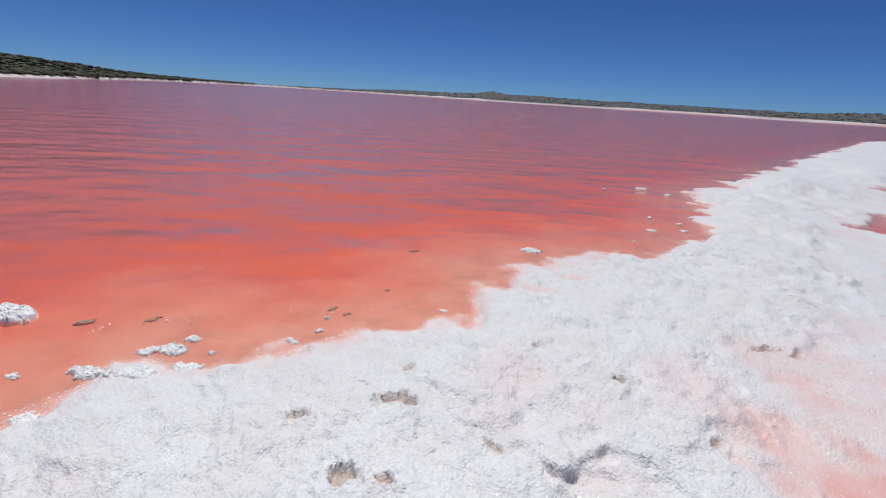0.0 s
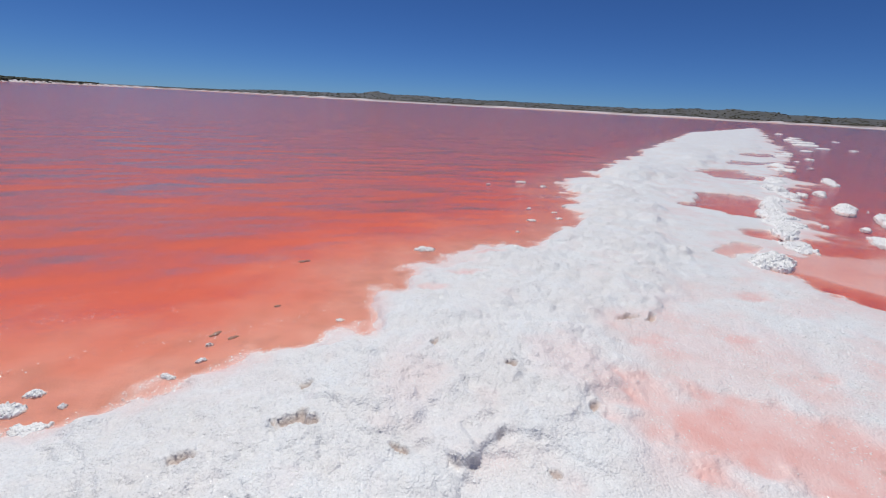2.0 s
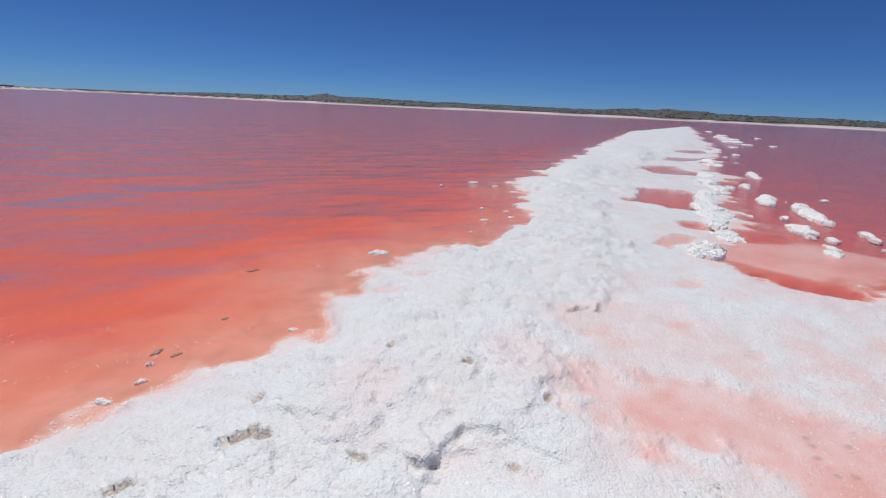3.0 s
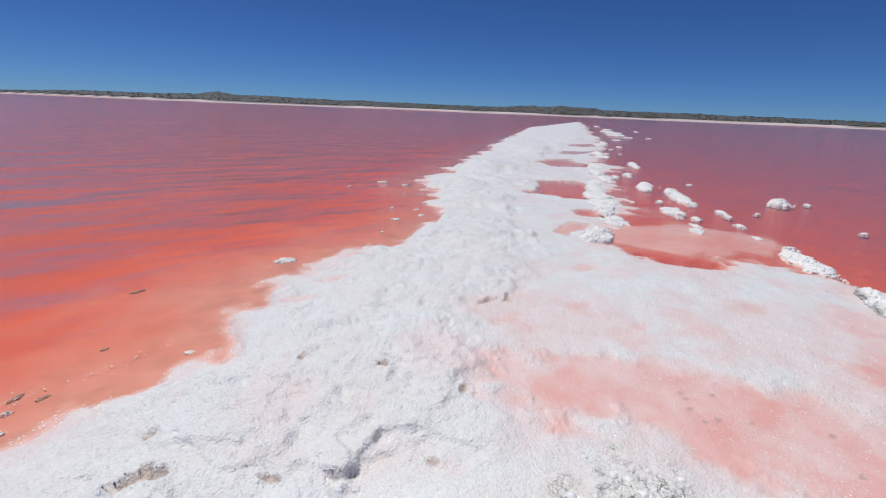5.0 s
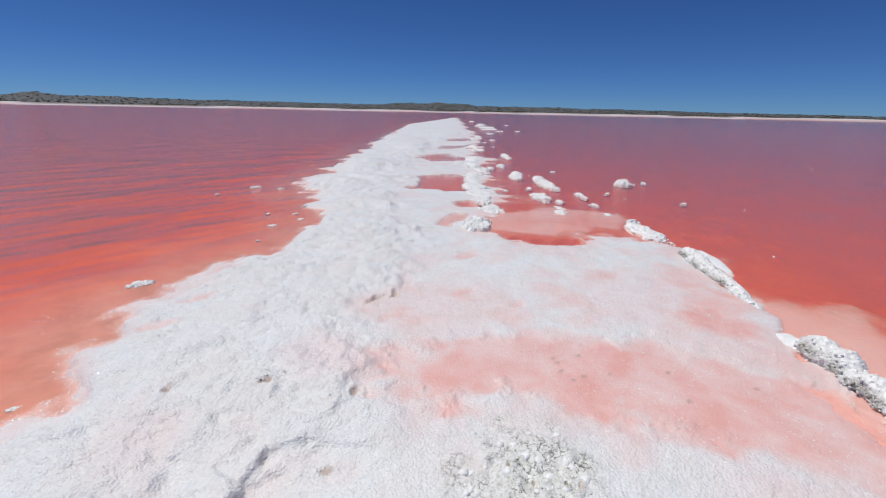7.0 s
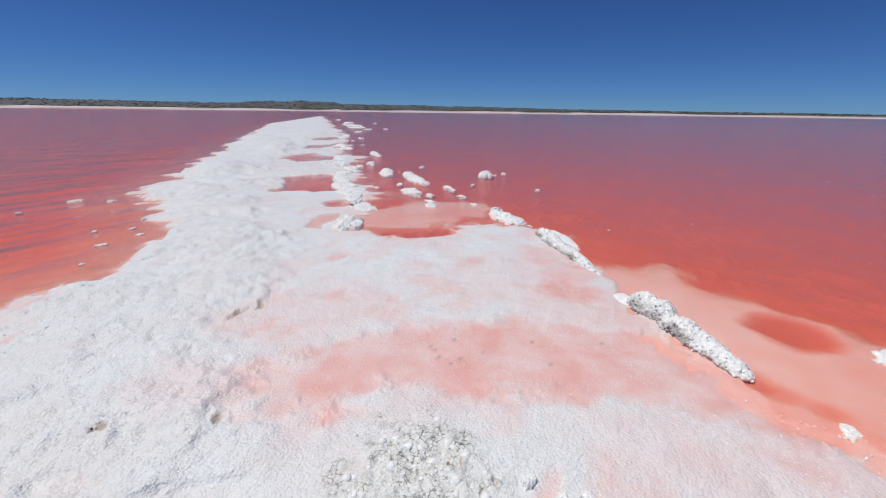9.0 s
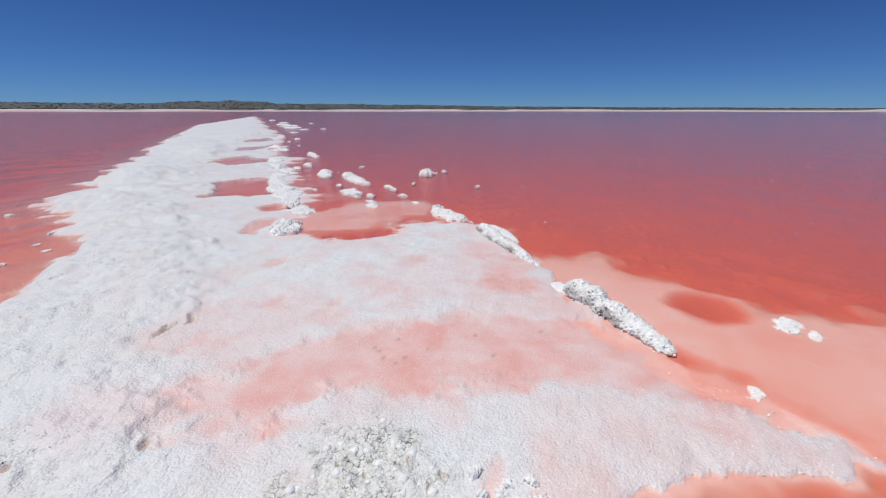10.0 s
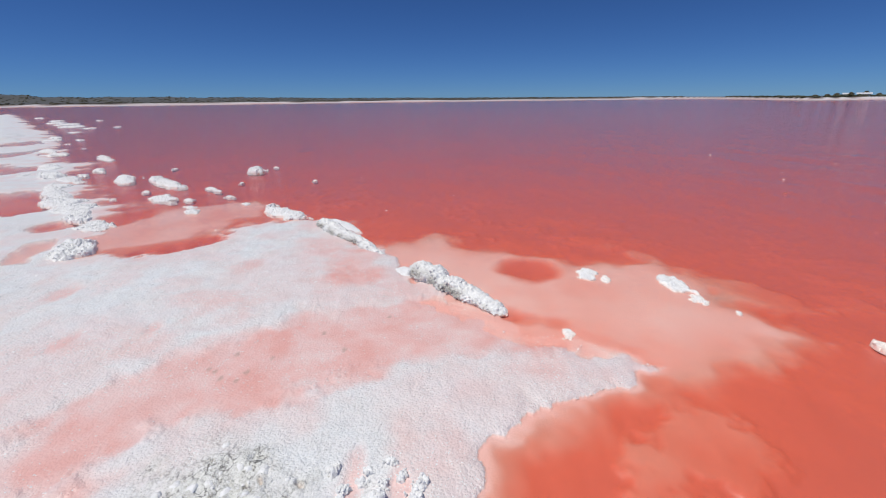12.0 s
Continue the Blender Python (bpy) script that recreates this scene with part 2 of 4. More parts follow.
    top += middle * (0.3 + 0.7 * thick) * (0.014 * only(rubble, knobs, x / 0.16, y / 0.16, 23) + 0.03 * only(rubble, knobs, across / 0.6, along / 0.34, 24) * smooth(-0.2, 0.3, fbm(x / 0.9, y / 0.9, 3, 25)))
    grit = smooth(0.4, 0.12, np.hypot((x - 1.54) * 0.85, (y - 0.56) * 0.85) + 0.16 * fbm(x / 0.15, y / 0.15, 3, 14))
    top += grit * (0.014 * only(grit > 0, knobs, x / 0.045, y / 0.045, 8) + 0.014 * fbm(x / 0.06, y / 0.06, 3, 15))
    soft = ch + 0.1 * fbm(x / 0.16, y / 0.16, 4, 18, 0.6)
    grain = only(np.abs(ch) < 0.6, knobs, x / 0.03, y / 0.03, 21)
    film = smooth(-0.26, 0.1, soft - 0.1 * grain * smooth(0.0, 0.4, fbm(x / 0.1, y / 0.1, 2, 22)))
    top = top * (1 - film) + film * (0.003 - 0.016 * smooth(0.35, 0.05, s) + 0.0025 * fbm(x / 0.4, y / 0.2, 3, 19))
    pink = 0.85 * smooth(-0.22, 0.14, soft + 0.12 * fbm(x / 0.5, y / 0.3, 3, 20)) * (1 - 0.6 * grit)
    for cx, cy, a, b, amount in TINTS:
        q = np.hypot((x - cx) / a, (y - cy) / b) + 0.4 * fbm(x / 0.25, y / 0.25, 4, 45)
        pink = np.maximum(pink, amount * smooth(1.2, 0.3, q))
    for cx, cy, a, b in SPOTS:
        q = np.hypot((x - cx) / a, (y - cy) / b) + 0.5 * fbm(x / 0.12, y / 0.12, 3, 44)
        m = smooth(1.25, 0.5, q)
        top -= m * 0.008
        pink = np.maximum(pink, 0.6 * smooth(1.4, 0.3, q))
    pool = zero.copy()
    streak = smooth(0.1, 0.5, fbm(across / 0.22, along / 0.7, 4, 57)) * smooth(0.0, 0.25, ch)
    core = smooth(1.2, 0.2, np.hypot((x - 1.95) / 0.34, (y - 1.42) / 0.2) + 0.5 * fbm(x / 0.15, y / 0.15, 3, 58))
    pink = np.maximum(pink, np.maximum(1.0 * core, pink + 0.25 * streak))
    for outline, depth in POOLS:
        m = np.zeros(x.shape)
        w = r < 40
        gap = inside(wx[w], wy[w], outline)
        top[w] *= 1 - 0.7 * smooth(-0.9, -0.02, gap)
        m[w] = smooth(-0.05, 0.16, gap)
        top = top * (1 - m) - m * depth
        pool = np.maximum(pool, m)
    hole = zero.copy()
    w = r < 3
    q = np.full(x.shape, -9.0)
    q[w] = inside(x[w] + 0.02 * fbm(x[w] / 0.12, y[w] / 0.12, 2, 72), y[w] + 0.02 * fbm(x[w] / 0.12, y[w] / 0.12, 2, 73), LEDGE)
    drop = (0.010 + 0.034 * np.exp(-((x - 0.66) / 0.2) ** 2)) * smooth(0.95, 1.3, y) * (0.35 + 0.65 * smooth(-0.25, 0.2, fbm(x / 0.11, y / 0.11, 2, 74)))
    top += 0.6 * drop * smooth(-0.25, -0.02, q)
    top -= drop * 1.3 * smooth(-0.006, 0.016, q)
    # a brown strip puts the shade at the ledge's foot into the colour
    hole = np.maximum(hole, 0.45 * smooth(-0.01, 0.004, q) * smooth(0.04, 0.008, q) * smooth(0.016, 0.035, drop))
    for cx, cy, a, b, turn, depth in PITS:
        c, sn = math.cos(radians(turn)), math.sin(radians(turn))
        q = np.hypot(((x - cx) * c + (y - cy) * sn) / a, (-(x - cx) * sn + (y - cy) * c) / b) + 0.8 * fbm(x / 0.05, y / 0.05, 3, 63)
        m = smooth(1.35, 0.6, q)
        top -= m * depth * 0.65
        top += 0.008 * smooth(1.9, 1.2, q) * (1 - m)
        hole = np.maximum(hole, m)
    for cx, cy in DIMPLES:
        m = smooth(0.03, 0.01, np.hypot(x - cx, (y - cy) * 1.4) + 0.012 * fbm(x / 0.02, y / 0.02, 2, 64))
        top -= 0.02 * m
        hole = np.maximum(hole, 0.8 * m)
    firm = (pool < 0.02) * smooth(0.12, 0.3, s)
    top = np.maximum(top, 0.004 * firm - 0.2 * (1 - firm))
    brine = np.where(s > 0, np.maximum(-top, 0), -bed)
    z = np.where(s > 0, top, bed * 0.4)
    salt = smooth(-0.12, 0.0, s)
    salt = np.maximum(salt, np.maximum(0.85 * shelf, pshelf))
    pink = np.maximum(pink, 0.35 * smooth(0.35, 0.0, s) * (1 - thick))
    pink = np.clip(pink + 0.3 * (1 - thick) * smooth(-0.2, 0.6, fbm(x / 0.35, y / 0.35, 3, 55)) + 0.1 * smooth(0.1, 0.7, fbm(x / 0.2, y / 0.2, 3, 56)), 0, 1)
    # the far shore
    rel = r - shore(az)
    hill = np.interp(az, [a for a, _ in SKYLINE], [h for _, h in SKYLINE]) * (1 + 0.12 * fbm(az / 1.3, r / 300, 3, 91))
    near_k = np.minimum(1, shore(az) / 600)
    rise = 2.6 * near_k * smooth(0, 14 * near_k, rel) + hill * smooth(25, 200, rel) * (1 + 0.1 * fbm(x / 60, y / 60, 3, 92))
    z = np.where(rel > -60, np.maximum(-0.6, -0.6 + 0.6 * smooth(-60, 0, rel) - 0.01) + rise, z)
    land = smooth(14 * near_k, 22 * near_k, rel)
    brine = np.where(rel > -60, 0.3 * smooth(-15, -50, rel), brine)
    salt = np.where(rel > -60, 0.95 * (1 - land) * smooth(-8, 0, rel), salt)
    return z, salt, pink * (rel < 0), grit * (s > 0), hole * (s > 0) * (1 - 0.7 * grit), land, brine


# ---- materials ----
def material(name):
    m = bpy.data.materials.new(name)
    m.use_nodes = True
    nt = m.node_tree
    return m, nt, nt.nodes["Principled BSDF"]


def node(nt, kind, **values):
    n = nt.nodes.new(kind)
    for key, value in values.items():
        n.inputs[key.replace("_", " ")].default_value = value
    return n


def noise_tex(nt, scale, detail=4.0, rough=0.55, vec=None):
    n = node(nt, "ShaderNodeTexNoise", Scale=scale, Detail=detail, Roughness=rough)
    if vec:
        nt.links.new(vec, n.inputs["Vector"])
    return n.outputs["Fac"]


def math_node(nt, op, a, b=0.0, c=0.0):
    n = nt.nodes.new("ShaderNodeMath")
    n.operation = op
    for i, v in enumerate((a, b, c)):
        if isinstance(v, (int, float)):
            n.inputs[i].default_value = v
        else:
            nt.links.new(v, n.inputs[i])
    return n.outputs[0]


def mix_rgb(nt, fac, a, b):
    n = nt.nodes.new("ShaderNodeMix")
    n.data_type = "RGBA"
    for i, v in ((0, fac), (6, a), (7, b)):
        if isinstance(v, (int, float)):
            n.inputs[i].default_value = v
        elif isinstance(v, tuple):
            n.inputs[i].default_value = (*v, 1)
        else:
            nt.links.new(v, n.inputs[i])
    return n.outputs[2]


def ramp(nt, fac, stops):
    n = nt.nodes.new("ShaderNodeValToRGB")
    els = n.color_ramp.elements
    while len(els) < len(stops):
        els.new(0.5)
    for e, (p, c) in zip(els, stops):
        e.position, e.color = p, (*c, 1) if len(c) == 3 else c
    nt.links.new(fac, n.inputs[0])
    return n.outputs[0]


def bump(nt, height, distance, normal=None, strength=1.0):
    n = node(nt, "ShaderNodeBump", Strength=strength, Distance=distance)
    nt.links.new(height, n.inputs["Height"])
    if normal:
        nt.links.new(normal, n.inputs["Normal"])
    return n.outputs[0]


def attr(nt, name):
    n = nt.nodes.new("ShaderNodeAttribute")
    n.attribute_name = name
    return n.outputs["Fac"]


def position(nt):
    return nt.nodes.new("ShaderNodeNewGeometry").outputs["Position"]


def voronoi(nt, scale, vec, out="Distance"):
    n = node(nt, "ShaderNodeTexVoronoi", Scale=scale)
    nt.links.new(vec, n.inputs["Vector"])
    return n.outputs[out]


def crystal_relief(nt, pos, amount=None):
    """Relief of coarse salt: crystals of 9 and 4 mm on clots of 3 cm; amount eases it where the surface is washed smooth."""
    n = bump(nt, noise_tex(nt, 6, 5, 0.65, pos), 0.011)
    n = bump(nt, noise_tex(nt, 26, 4, 0.65, pos), 0.0055, n)
    n = bump(nt, math_node(nt, "SUBTRACT", 1.0, voronoi(nt, 70, pos)), 0.0045, n)
    n = bump(nt, math_node(nt, "SUBTRACT", 1.0, voronoi(nt, 190, pos)), 0.002, n)
    if amount:
        for b in [q for q in nt.nodes if q.bl_idname == "ShaderNodeBump"]:
            nt.links.new(amount, b.inputs["Strength"])
    return n


def make_ground_material():
    m, nt, p = material("salt_and_lake_bed")
    pos = position(nt)
    mottle = noise_tex(nt, 5, 7, 0.68, pos)
    salt = ramp(nt, mottle, [(0.3, (0.74, 0.74, 0.73)), (0.5, (0.84, 0.86, 0.87)), (0.7, (0.83, 0.87, 0.90))])
    # grains of 1 cm and 4 mm, clear and milky by turns
    for scale, amount in ((95, 0.34), (240, 0.22)):
        grain = node(nt, "ShaderNodeSeparateColor")
        nt.links.new(voronoi(nt, scale, pos, "Color"), grain.inputs[0])
        shade = ramp(nt, grain.outputs[0], [(0.0, (0.58, 0.60, 0.63)), (0.4, (0.84, 0.85, 0.86)), (1.0, (0.95, 0.95, 0.95))])
        salt = mix_rgb(nt, amount, salt, shade)
    specks = ramp(nt, noise_tex(nt, 55, 3, 0.7, pos), [(0.62, (0, 0, 0)), (0.72, (1, 1, 1))])
    salt = mix_rgb(nt, math_node(nt, "MULTIPLY", specks, 0.2), salt, (0.66, 0.55, 0.46))
    broad = ramp(nt, noise_tex(nt, 1.7, 6, 0.7, pos), [(0.42, (0, 0, 0)), (0.62, (1, 1, 1))])
    salt = mix_rgb(nt, math_node(nt, "MULTIPLY", broad, 0.35), salt, (0.80, 0.73, 0.69))
    salt = mix_rgb(nt, attr(nt, "pink"), salt, ramp(nt, noise_tex(nt, 4, 5, 0.6, pos), [(0.35, (0.82, 0.43, 0.38)), (0.55, (0.85, 0.53, 0.49)), (0.7, (0.86, 0.62, 0.58))]))
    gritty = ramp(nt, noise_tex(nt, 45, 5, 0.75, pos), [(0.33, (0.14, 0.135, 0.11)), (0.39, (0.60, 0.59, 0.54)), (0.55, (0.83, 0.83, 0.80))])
    gaps = node(nt, "ShaderNodeTexVoronoi", Scale=26, Randomness=1.0)
    gaps.feature = "DISTANCE_TO_EDGE"
    bend = nt.nodes.new("ShaderNodeVectorMath")
    bend.operation = "MULTIPLY_ADD"
    wander = node(nt, "ShaderNodeTexNoise", Scale=40, Detail=3)
    nt.links.new(pos, wander.inputs["Vector"])
    nt.links.new(wander.outputs["Color"], bend.inputs[0])
    bend.inputs[1].default_value = (0.05, 0.05, 0.05)
    nt.links.new(pos, bend.inputs[2])
    nt.links.new(bend.outputs[0], gaps.inputs["Vector"])
    # gaps drawn in the colour as near-black lines along bent cell edges
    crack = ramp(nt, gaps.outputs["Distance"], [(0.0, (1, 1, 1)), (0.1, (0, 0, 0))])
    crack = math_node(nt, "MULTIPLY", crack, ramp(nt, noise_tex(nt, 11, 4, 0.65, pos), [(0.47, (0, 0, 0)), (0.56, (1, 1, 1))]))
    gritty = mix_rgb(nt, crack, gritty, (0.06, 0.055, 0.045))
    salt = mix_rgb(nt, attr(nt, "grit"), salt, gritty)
    # brown of pits and dimples, and the painted shade of the ledge
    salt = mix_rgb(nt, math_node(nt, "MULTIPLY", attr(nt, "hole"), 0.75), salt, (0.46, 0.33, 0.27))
    bed = ramp(nt, noise_tex(nt, 3.5, 6, 0.6, pos), [(0.3, (0.42, 0.22, 0.15)), (0.5, (0.62, 0.33, 0.25)), (0.7, (0.70, 0.40, 0.32))])
    both = mix_rgb(nt, attr(nt, "salt"), bed, salt)
    scrub = ramp(nt, noise_tex(nt, 0.03, 6, 0.7, pos), [(0.35, (0.10, 0.095, 0.055)), (0.55, (0.12, 0.108, 0.065)), (0.72, (0.18, 0.155, 0.10))])
    # brine tints what lies under it, the deeper the redder
    cloud = noise_tex(nt, 1.1, 6, 0.62, pos)
    d = math_node(nt, "MULTIPLY", attr(nt, "brine"), math_node(nt, "MULTIPLY_ADD", cloud, 1.5, 0.25))
    tone = ramp(nt, math_node(nt, "MULTIPLY", d, 3.6), [(0.0, (0.75, 0.36, 0.31)), (0.12, (0.72, 0.24, 0.17)), (0.3, (0.68, 0.15, 0.09)), (0.6, (0.60, 0.145, 0.10)), (1.0, (0.60, 0.165, 0.12))])
    veil = math_node(nt, "SUBTRACT", 1.0, math_node(nt, "POWER", 2.718, math_node(nt, "MULTIPLY", d, -32.0)))
    both = mix_rgb(nt, veil, both, tone)
    nt.links.new(mix_rgb(nt, attr(nt, "land"), both, scrub), p.inputs["Base Color"])
    p.inputs["Roughness"].default_value = 0.42
    dry = math_node(nt, "POWER", 2.718, math_node(nt, "MULTIPLY", attr(nt, "brine"), -70.0))
    nt.links.new(crystal_relief(nt, pos, math_node(nt, "MULTIPLY", dry, math_node(nt, "MULTIPLY_ADD", attr(nt, "pink"), -0.6, 1.0))), p.inputs["Normal"])
    return m


def make_salt_material(name, grime):
    m, nt, p = material(name)
    pos = position(nt)
    salt = ramp(nt, noise_tex(nt, 24, 5, 0.65, pos), [(0.3, (0.82, 0.81, 0.79)), (0.55, (0.93, 0.93, 0.93))])
    dirt = ramp(nt, noise_tex(nt, 38, 4, 0.7, pos), [(0.50, (0, 0, 0)), (0.64, (1, 1, 1))])
    salt = mix_rgb(nt, math_node(nt, "MULTIPLY", dirt, grime), salt, (0.36, 0.33, 0.27))
    dark_band = ramp(nt, noise_tex(nt, 60, 4, 0.7, pos), [(0.4, (0.10, 0.09, 0.075)), (0.6, (0.62, 0.60, 0.55))])
    salt = mix_rgb(nt, attr(nt, "dark_band"), salt, dark_band)
    nt.links.new(salt, p.inputs["Base Color"])
    p.inputs["Roughness"].default_value = 0.5
    n = bump(nt, noise_tex(nt, 45, 4, 0.65, pos), 0.004)
    nt.links.new(bump(nt, math_node(nt, "SUBTRACT", 1.0, voronoi(nt, 150, pos)), 0.0015, n), p.inputs["Normal"])
    return m


def make_water_material():
    m, nt, p = material("clear_brine_surface")
    nt.nodes.remove(p)
    pos = position(nt)
    wind = attr(nt, "wind")
    # ripples: long low waves, short ones on them, and wind patches
    stretch = node(nt, "ShaderNodeMapping", Scale=(0.5, 1.0, 1.0), Rotation=(0, 0, radians(-6)))
    nt.links.new(pos, stretch.inputs["Vector"])
    v = stretch.outputs[0]
    gust = math_node(nt, "MULTIPLY_ADD", noise_tex(nt, 0.16, 3, 0.6, v), 2.4, -0.5)
    h1 = noise_tex(nt, 0.95, 2, 0.5, v)
    h2 = noise_tex(nt, 3.6, 3, 0.5, v)
    n1 = node(nt, "ShaderNodeBump", Strength=1.0, Distance=1.0)
    nt.links.new(math_node(nt, "MULTIPLY", math_node(nt, "MULTIPLY_ADD", h1, 0.22, -0.11), wind), n1.inputs["Height"])
    n2 = node(nt, "ShaderNodeBump", Strength=1.0, Distance=1.0)
    nt.links.new(math_node(nt, "MULTIPLY", math_node(nt, "MULTIPLY", math_node(nt, "MULTIPLY_ADD", h2, 0.016, -0.008), gust), wind), n2.inputs["Height"])
    nt.links.new(n1.outputs[0], n2.inputs["Normal"])
    n3 = bump(nt, noise_tex(nt, 22, 3, 0.55, pos), 0.008, n2.outputs[0])
    clear = nt.nodes.new("ShaderNodeBsdfTransparent")
    clear.inputs[0].default_value = (1.0, 0.97, 0.96, 1)
    gloss = nt.nodes.new("ShaderNodeBsdfGlossy")
    gloss.inputs["Roughness"].default_value = 0.07
    fres = node(nt, "ShaderNodeFresnel", IOR=1.33)
    for n in (gloss, fres):
        nt.links.new(n3, n.inputs["Normal"])
    both = nt.nodes.new("ShaderNodeMixShader")
    nt.links.new(fres.outputs[0], both.inputs[0])
    nt.links.new(clear.outputs[0], both.inputs[1])
    nt.links.new(gloss.outputs[0], both.inputs[2])
    nt.links.new(both.outputs[0], nt.nodes["Material Output"].inputs["Surface"])
    return m


def plain(name, stops, scale, rough=0.9):
    m, nt, p = material(name)
    nt.links.new(ramp(nt, noise_tex(nt, scale, 5, 0.6, position(nt)), stops), p.inputs["Base Color"])
    p.inputs["Roughness"].default_value = rough
    return m


GROUND, WATER = make_ground_material(), make_water_material()
SALT, CRUSTED = make_salt_material("salt_crust", 0.06), make_salt_material("grimy_salt_crust", 0.1)
LEAF = plain("scrub_leaf", [(0.3, (0.085, 0.08, 0.045)), (0.55, (0.115, 0.103, 0.06)), (0.75, (0.15, 0.13, 0.08))], 0.12)
BUSH = plain("dark_bush_leaf", [(0.3, (0.035, 0.042, 0.022)), (0.55, (0.065, 0.07, 0.038)), (0.75, (0.11, 0.10, 0.06))], 0.12)
STONE = plain("dark_stone", [(0.3, (0.30, 0.19, 0.14)), (0.7, (0.44, 0.31, 0.24))], 30, 0.6)
WALL = plain("pale_wall", [(0.3, (0.72, 0.72, 0.70)), (0.7, (0.80, 0.80, 0.78))], 0.4, 0.7)
ROOF = plain("pale_roof", [(0.3, (0.74, 0.75, 0.77)), (0.7, (0.82, 0.83, 0.84))], 0.3, 0.4)


# ---- sheets ----
def polar_sheet(name, mat, angles, radii, height):
    """A sheet round the standing place, finer towards the middle. height(x, y) gives z and named masks."""
    a, r = np.meshgrid(np.radians(angles), radii)
    x, y = (0.15 + r * np.sin(a)).ravel(), (-0.15 + r * np.cos(a)).ravel()
    z, masks = height(x, y)
    nr, na = a.shape
    i = np.arange(nr * na).reshape(nr, na)
    j = np.roll(i, -1, axis=1)
    quads = np.stack([i[:-1], j[:-1], j[1:], i[1:]], -1).reshape(-1, 4)
    me = bpy.data.meshes.new(name)
    me.vertices.add(len(x) + 1)
    zc, _ = height(np.array([0.15]), np.array([-0.15]))
    co = np.concatenate([np.stack([x, y, z], 1), [[0.15, -0.15, zc[0]]]])
    me.vertices.foreach_set("co", co.ravel().astype(np.float32))
    tri = np.stack([np.full(na, len(x)), j[0], i[0]], 1)
    loops = np.concatenate([quads.ravel(), tri.ravel()])
    me.loops.add(len(loops))
    me.loops.foreach_set("vertex_index", loops.astype(np.int32))
    me.polygons.add(len(quads) + na)
    me.polygons.foreach_set("loop_start", np.concatenate([np.arange(len(quads)) * 4, len(quads) * 4 + np.arange(na) * 3]).astype(np.int32))
    me.update(calc_edges=True)
    me.polygons.foreach_set("use_smooth", np.ones(len(me.polygons), bool))
    for key, value in masks.items():
        at = me.attributes.new(key, "FLOAT", "POINT")
        at.data.foreach_set("value", np.append(value, value[:1].mean()).astype(np.float32))
    me.materials.append(mat)
    me.validate()
    return new(name, me)


def ring(first, last, growth):
    n = int(math.log(last / first) / math.log(1 + growth))
    return first * (last / first) ** (np.arange(n + 1) / n)


def ground_height(x, y):
    z, salt, pink, grit, hole, land, brine = terrain(x, y)
    return z, dict(salt=salt, pink=pink, grit=grit, hole=hole, land=land, brine=brine)


def water_height(x, y):
    z = -terrain(x, y)[6]
    left = smooth(0.5, -1.5, (x * 0.66 - y * 0.75) + 1.2 - 0.12 * np.hypot(x, y))
    depth = np.maximum(-z, 0.0)
    wind = np.maximum(left, 0.15 + 0.2 * smooth(5, 16, np.hypot(x, y)) + 0.5 * smooth(14, 60, np.hypot(x, y))) * np.maximum(np.maximum(smooth(0.0, 0.09, depth), smooth(15, 40, np.hypot(x, y))), 0.5 * left * smooth(4, 9, np.hypot(x, y)))
    wind = wind * (1 - 0.6 * (1 - left) * smooth(9, 3, np.hypot(x, y)))  # the lee of the spit lies calm
    return np.zeros(x.shape), dict(wind=wind)


FINE = np.arange(-56, 148, 0.2)
COARSE = np.arange(148, 303, 3.0)
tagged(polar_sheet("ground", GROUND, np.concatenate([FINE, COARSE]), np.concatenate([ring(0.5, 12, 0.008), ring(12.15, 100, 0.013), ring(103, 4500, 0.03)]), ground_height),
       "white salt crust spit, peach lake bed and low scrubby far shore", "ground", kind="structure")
tagged(polar_sheet("water", WATER, np.concatenate([np.arange(-56, 148, 0.75), COARSE]), np.concatenate([ring(0.5, 100, 0.022), ring(103, 900, 0.04)]), water_height),
       "pink to orange-red salt lake water with small ripples", "lake water", kind="structure")


# ---- things ----
def link_mesh(name, bm, mat, smooth_faces=True):
    me = bpy.data.meshes.new(name)
    bm.to_mesh(me)
    bm.free()
    if smooth_faces:
        me.polygons.foreach_set("use_smooth", np.ones(len(me.polygons), bool))
    me.materials.append(mat)
    return new(name, me)


def ball(detail):
    bm = bmesh.new()
    bmesh.ops.create_icosphere(bm, subdivisions=detail, radius=1.0)
    v, f = np.array([v.co[:] for v in bm.verts]), np.array([[v.index for v in f.verts] for f in bm.faces])
    bm.free()
    return v, f


BALLS = {1: ball(1), 2: ball(2)}


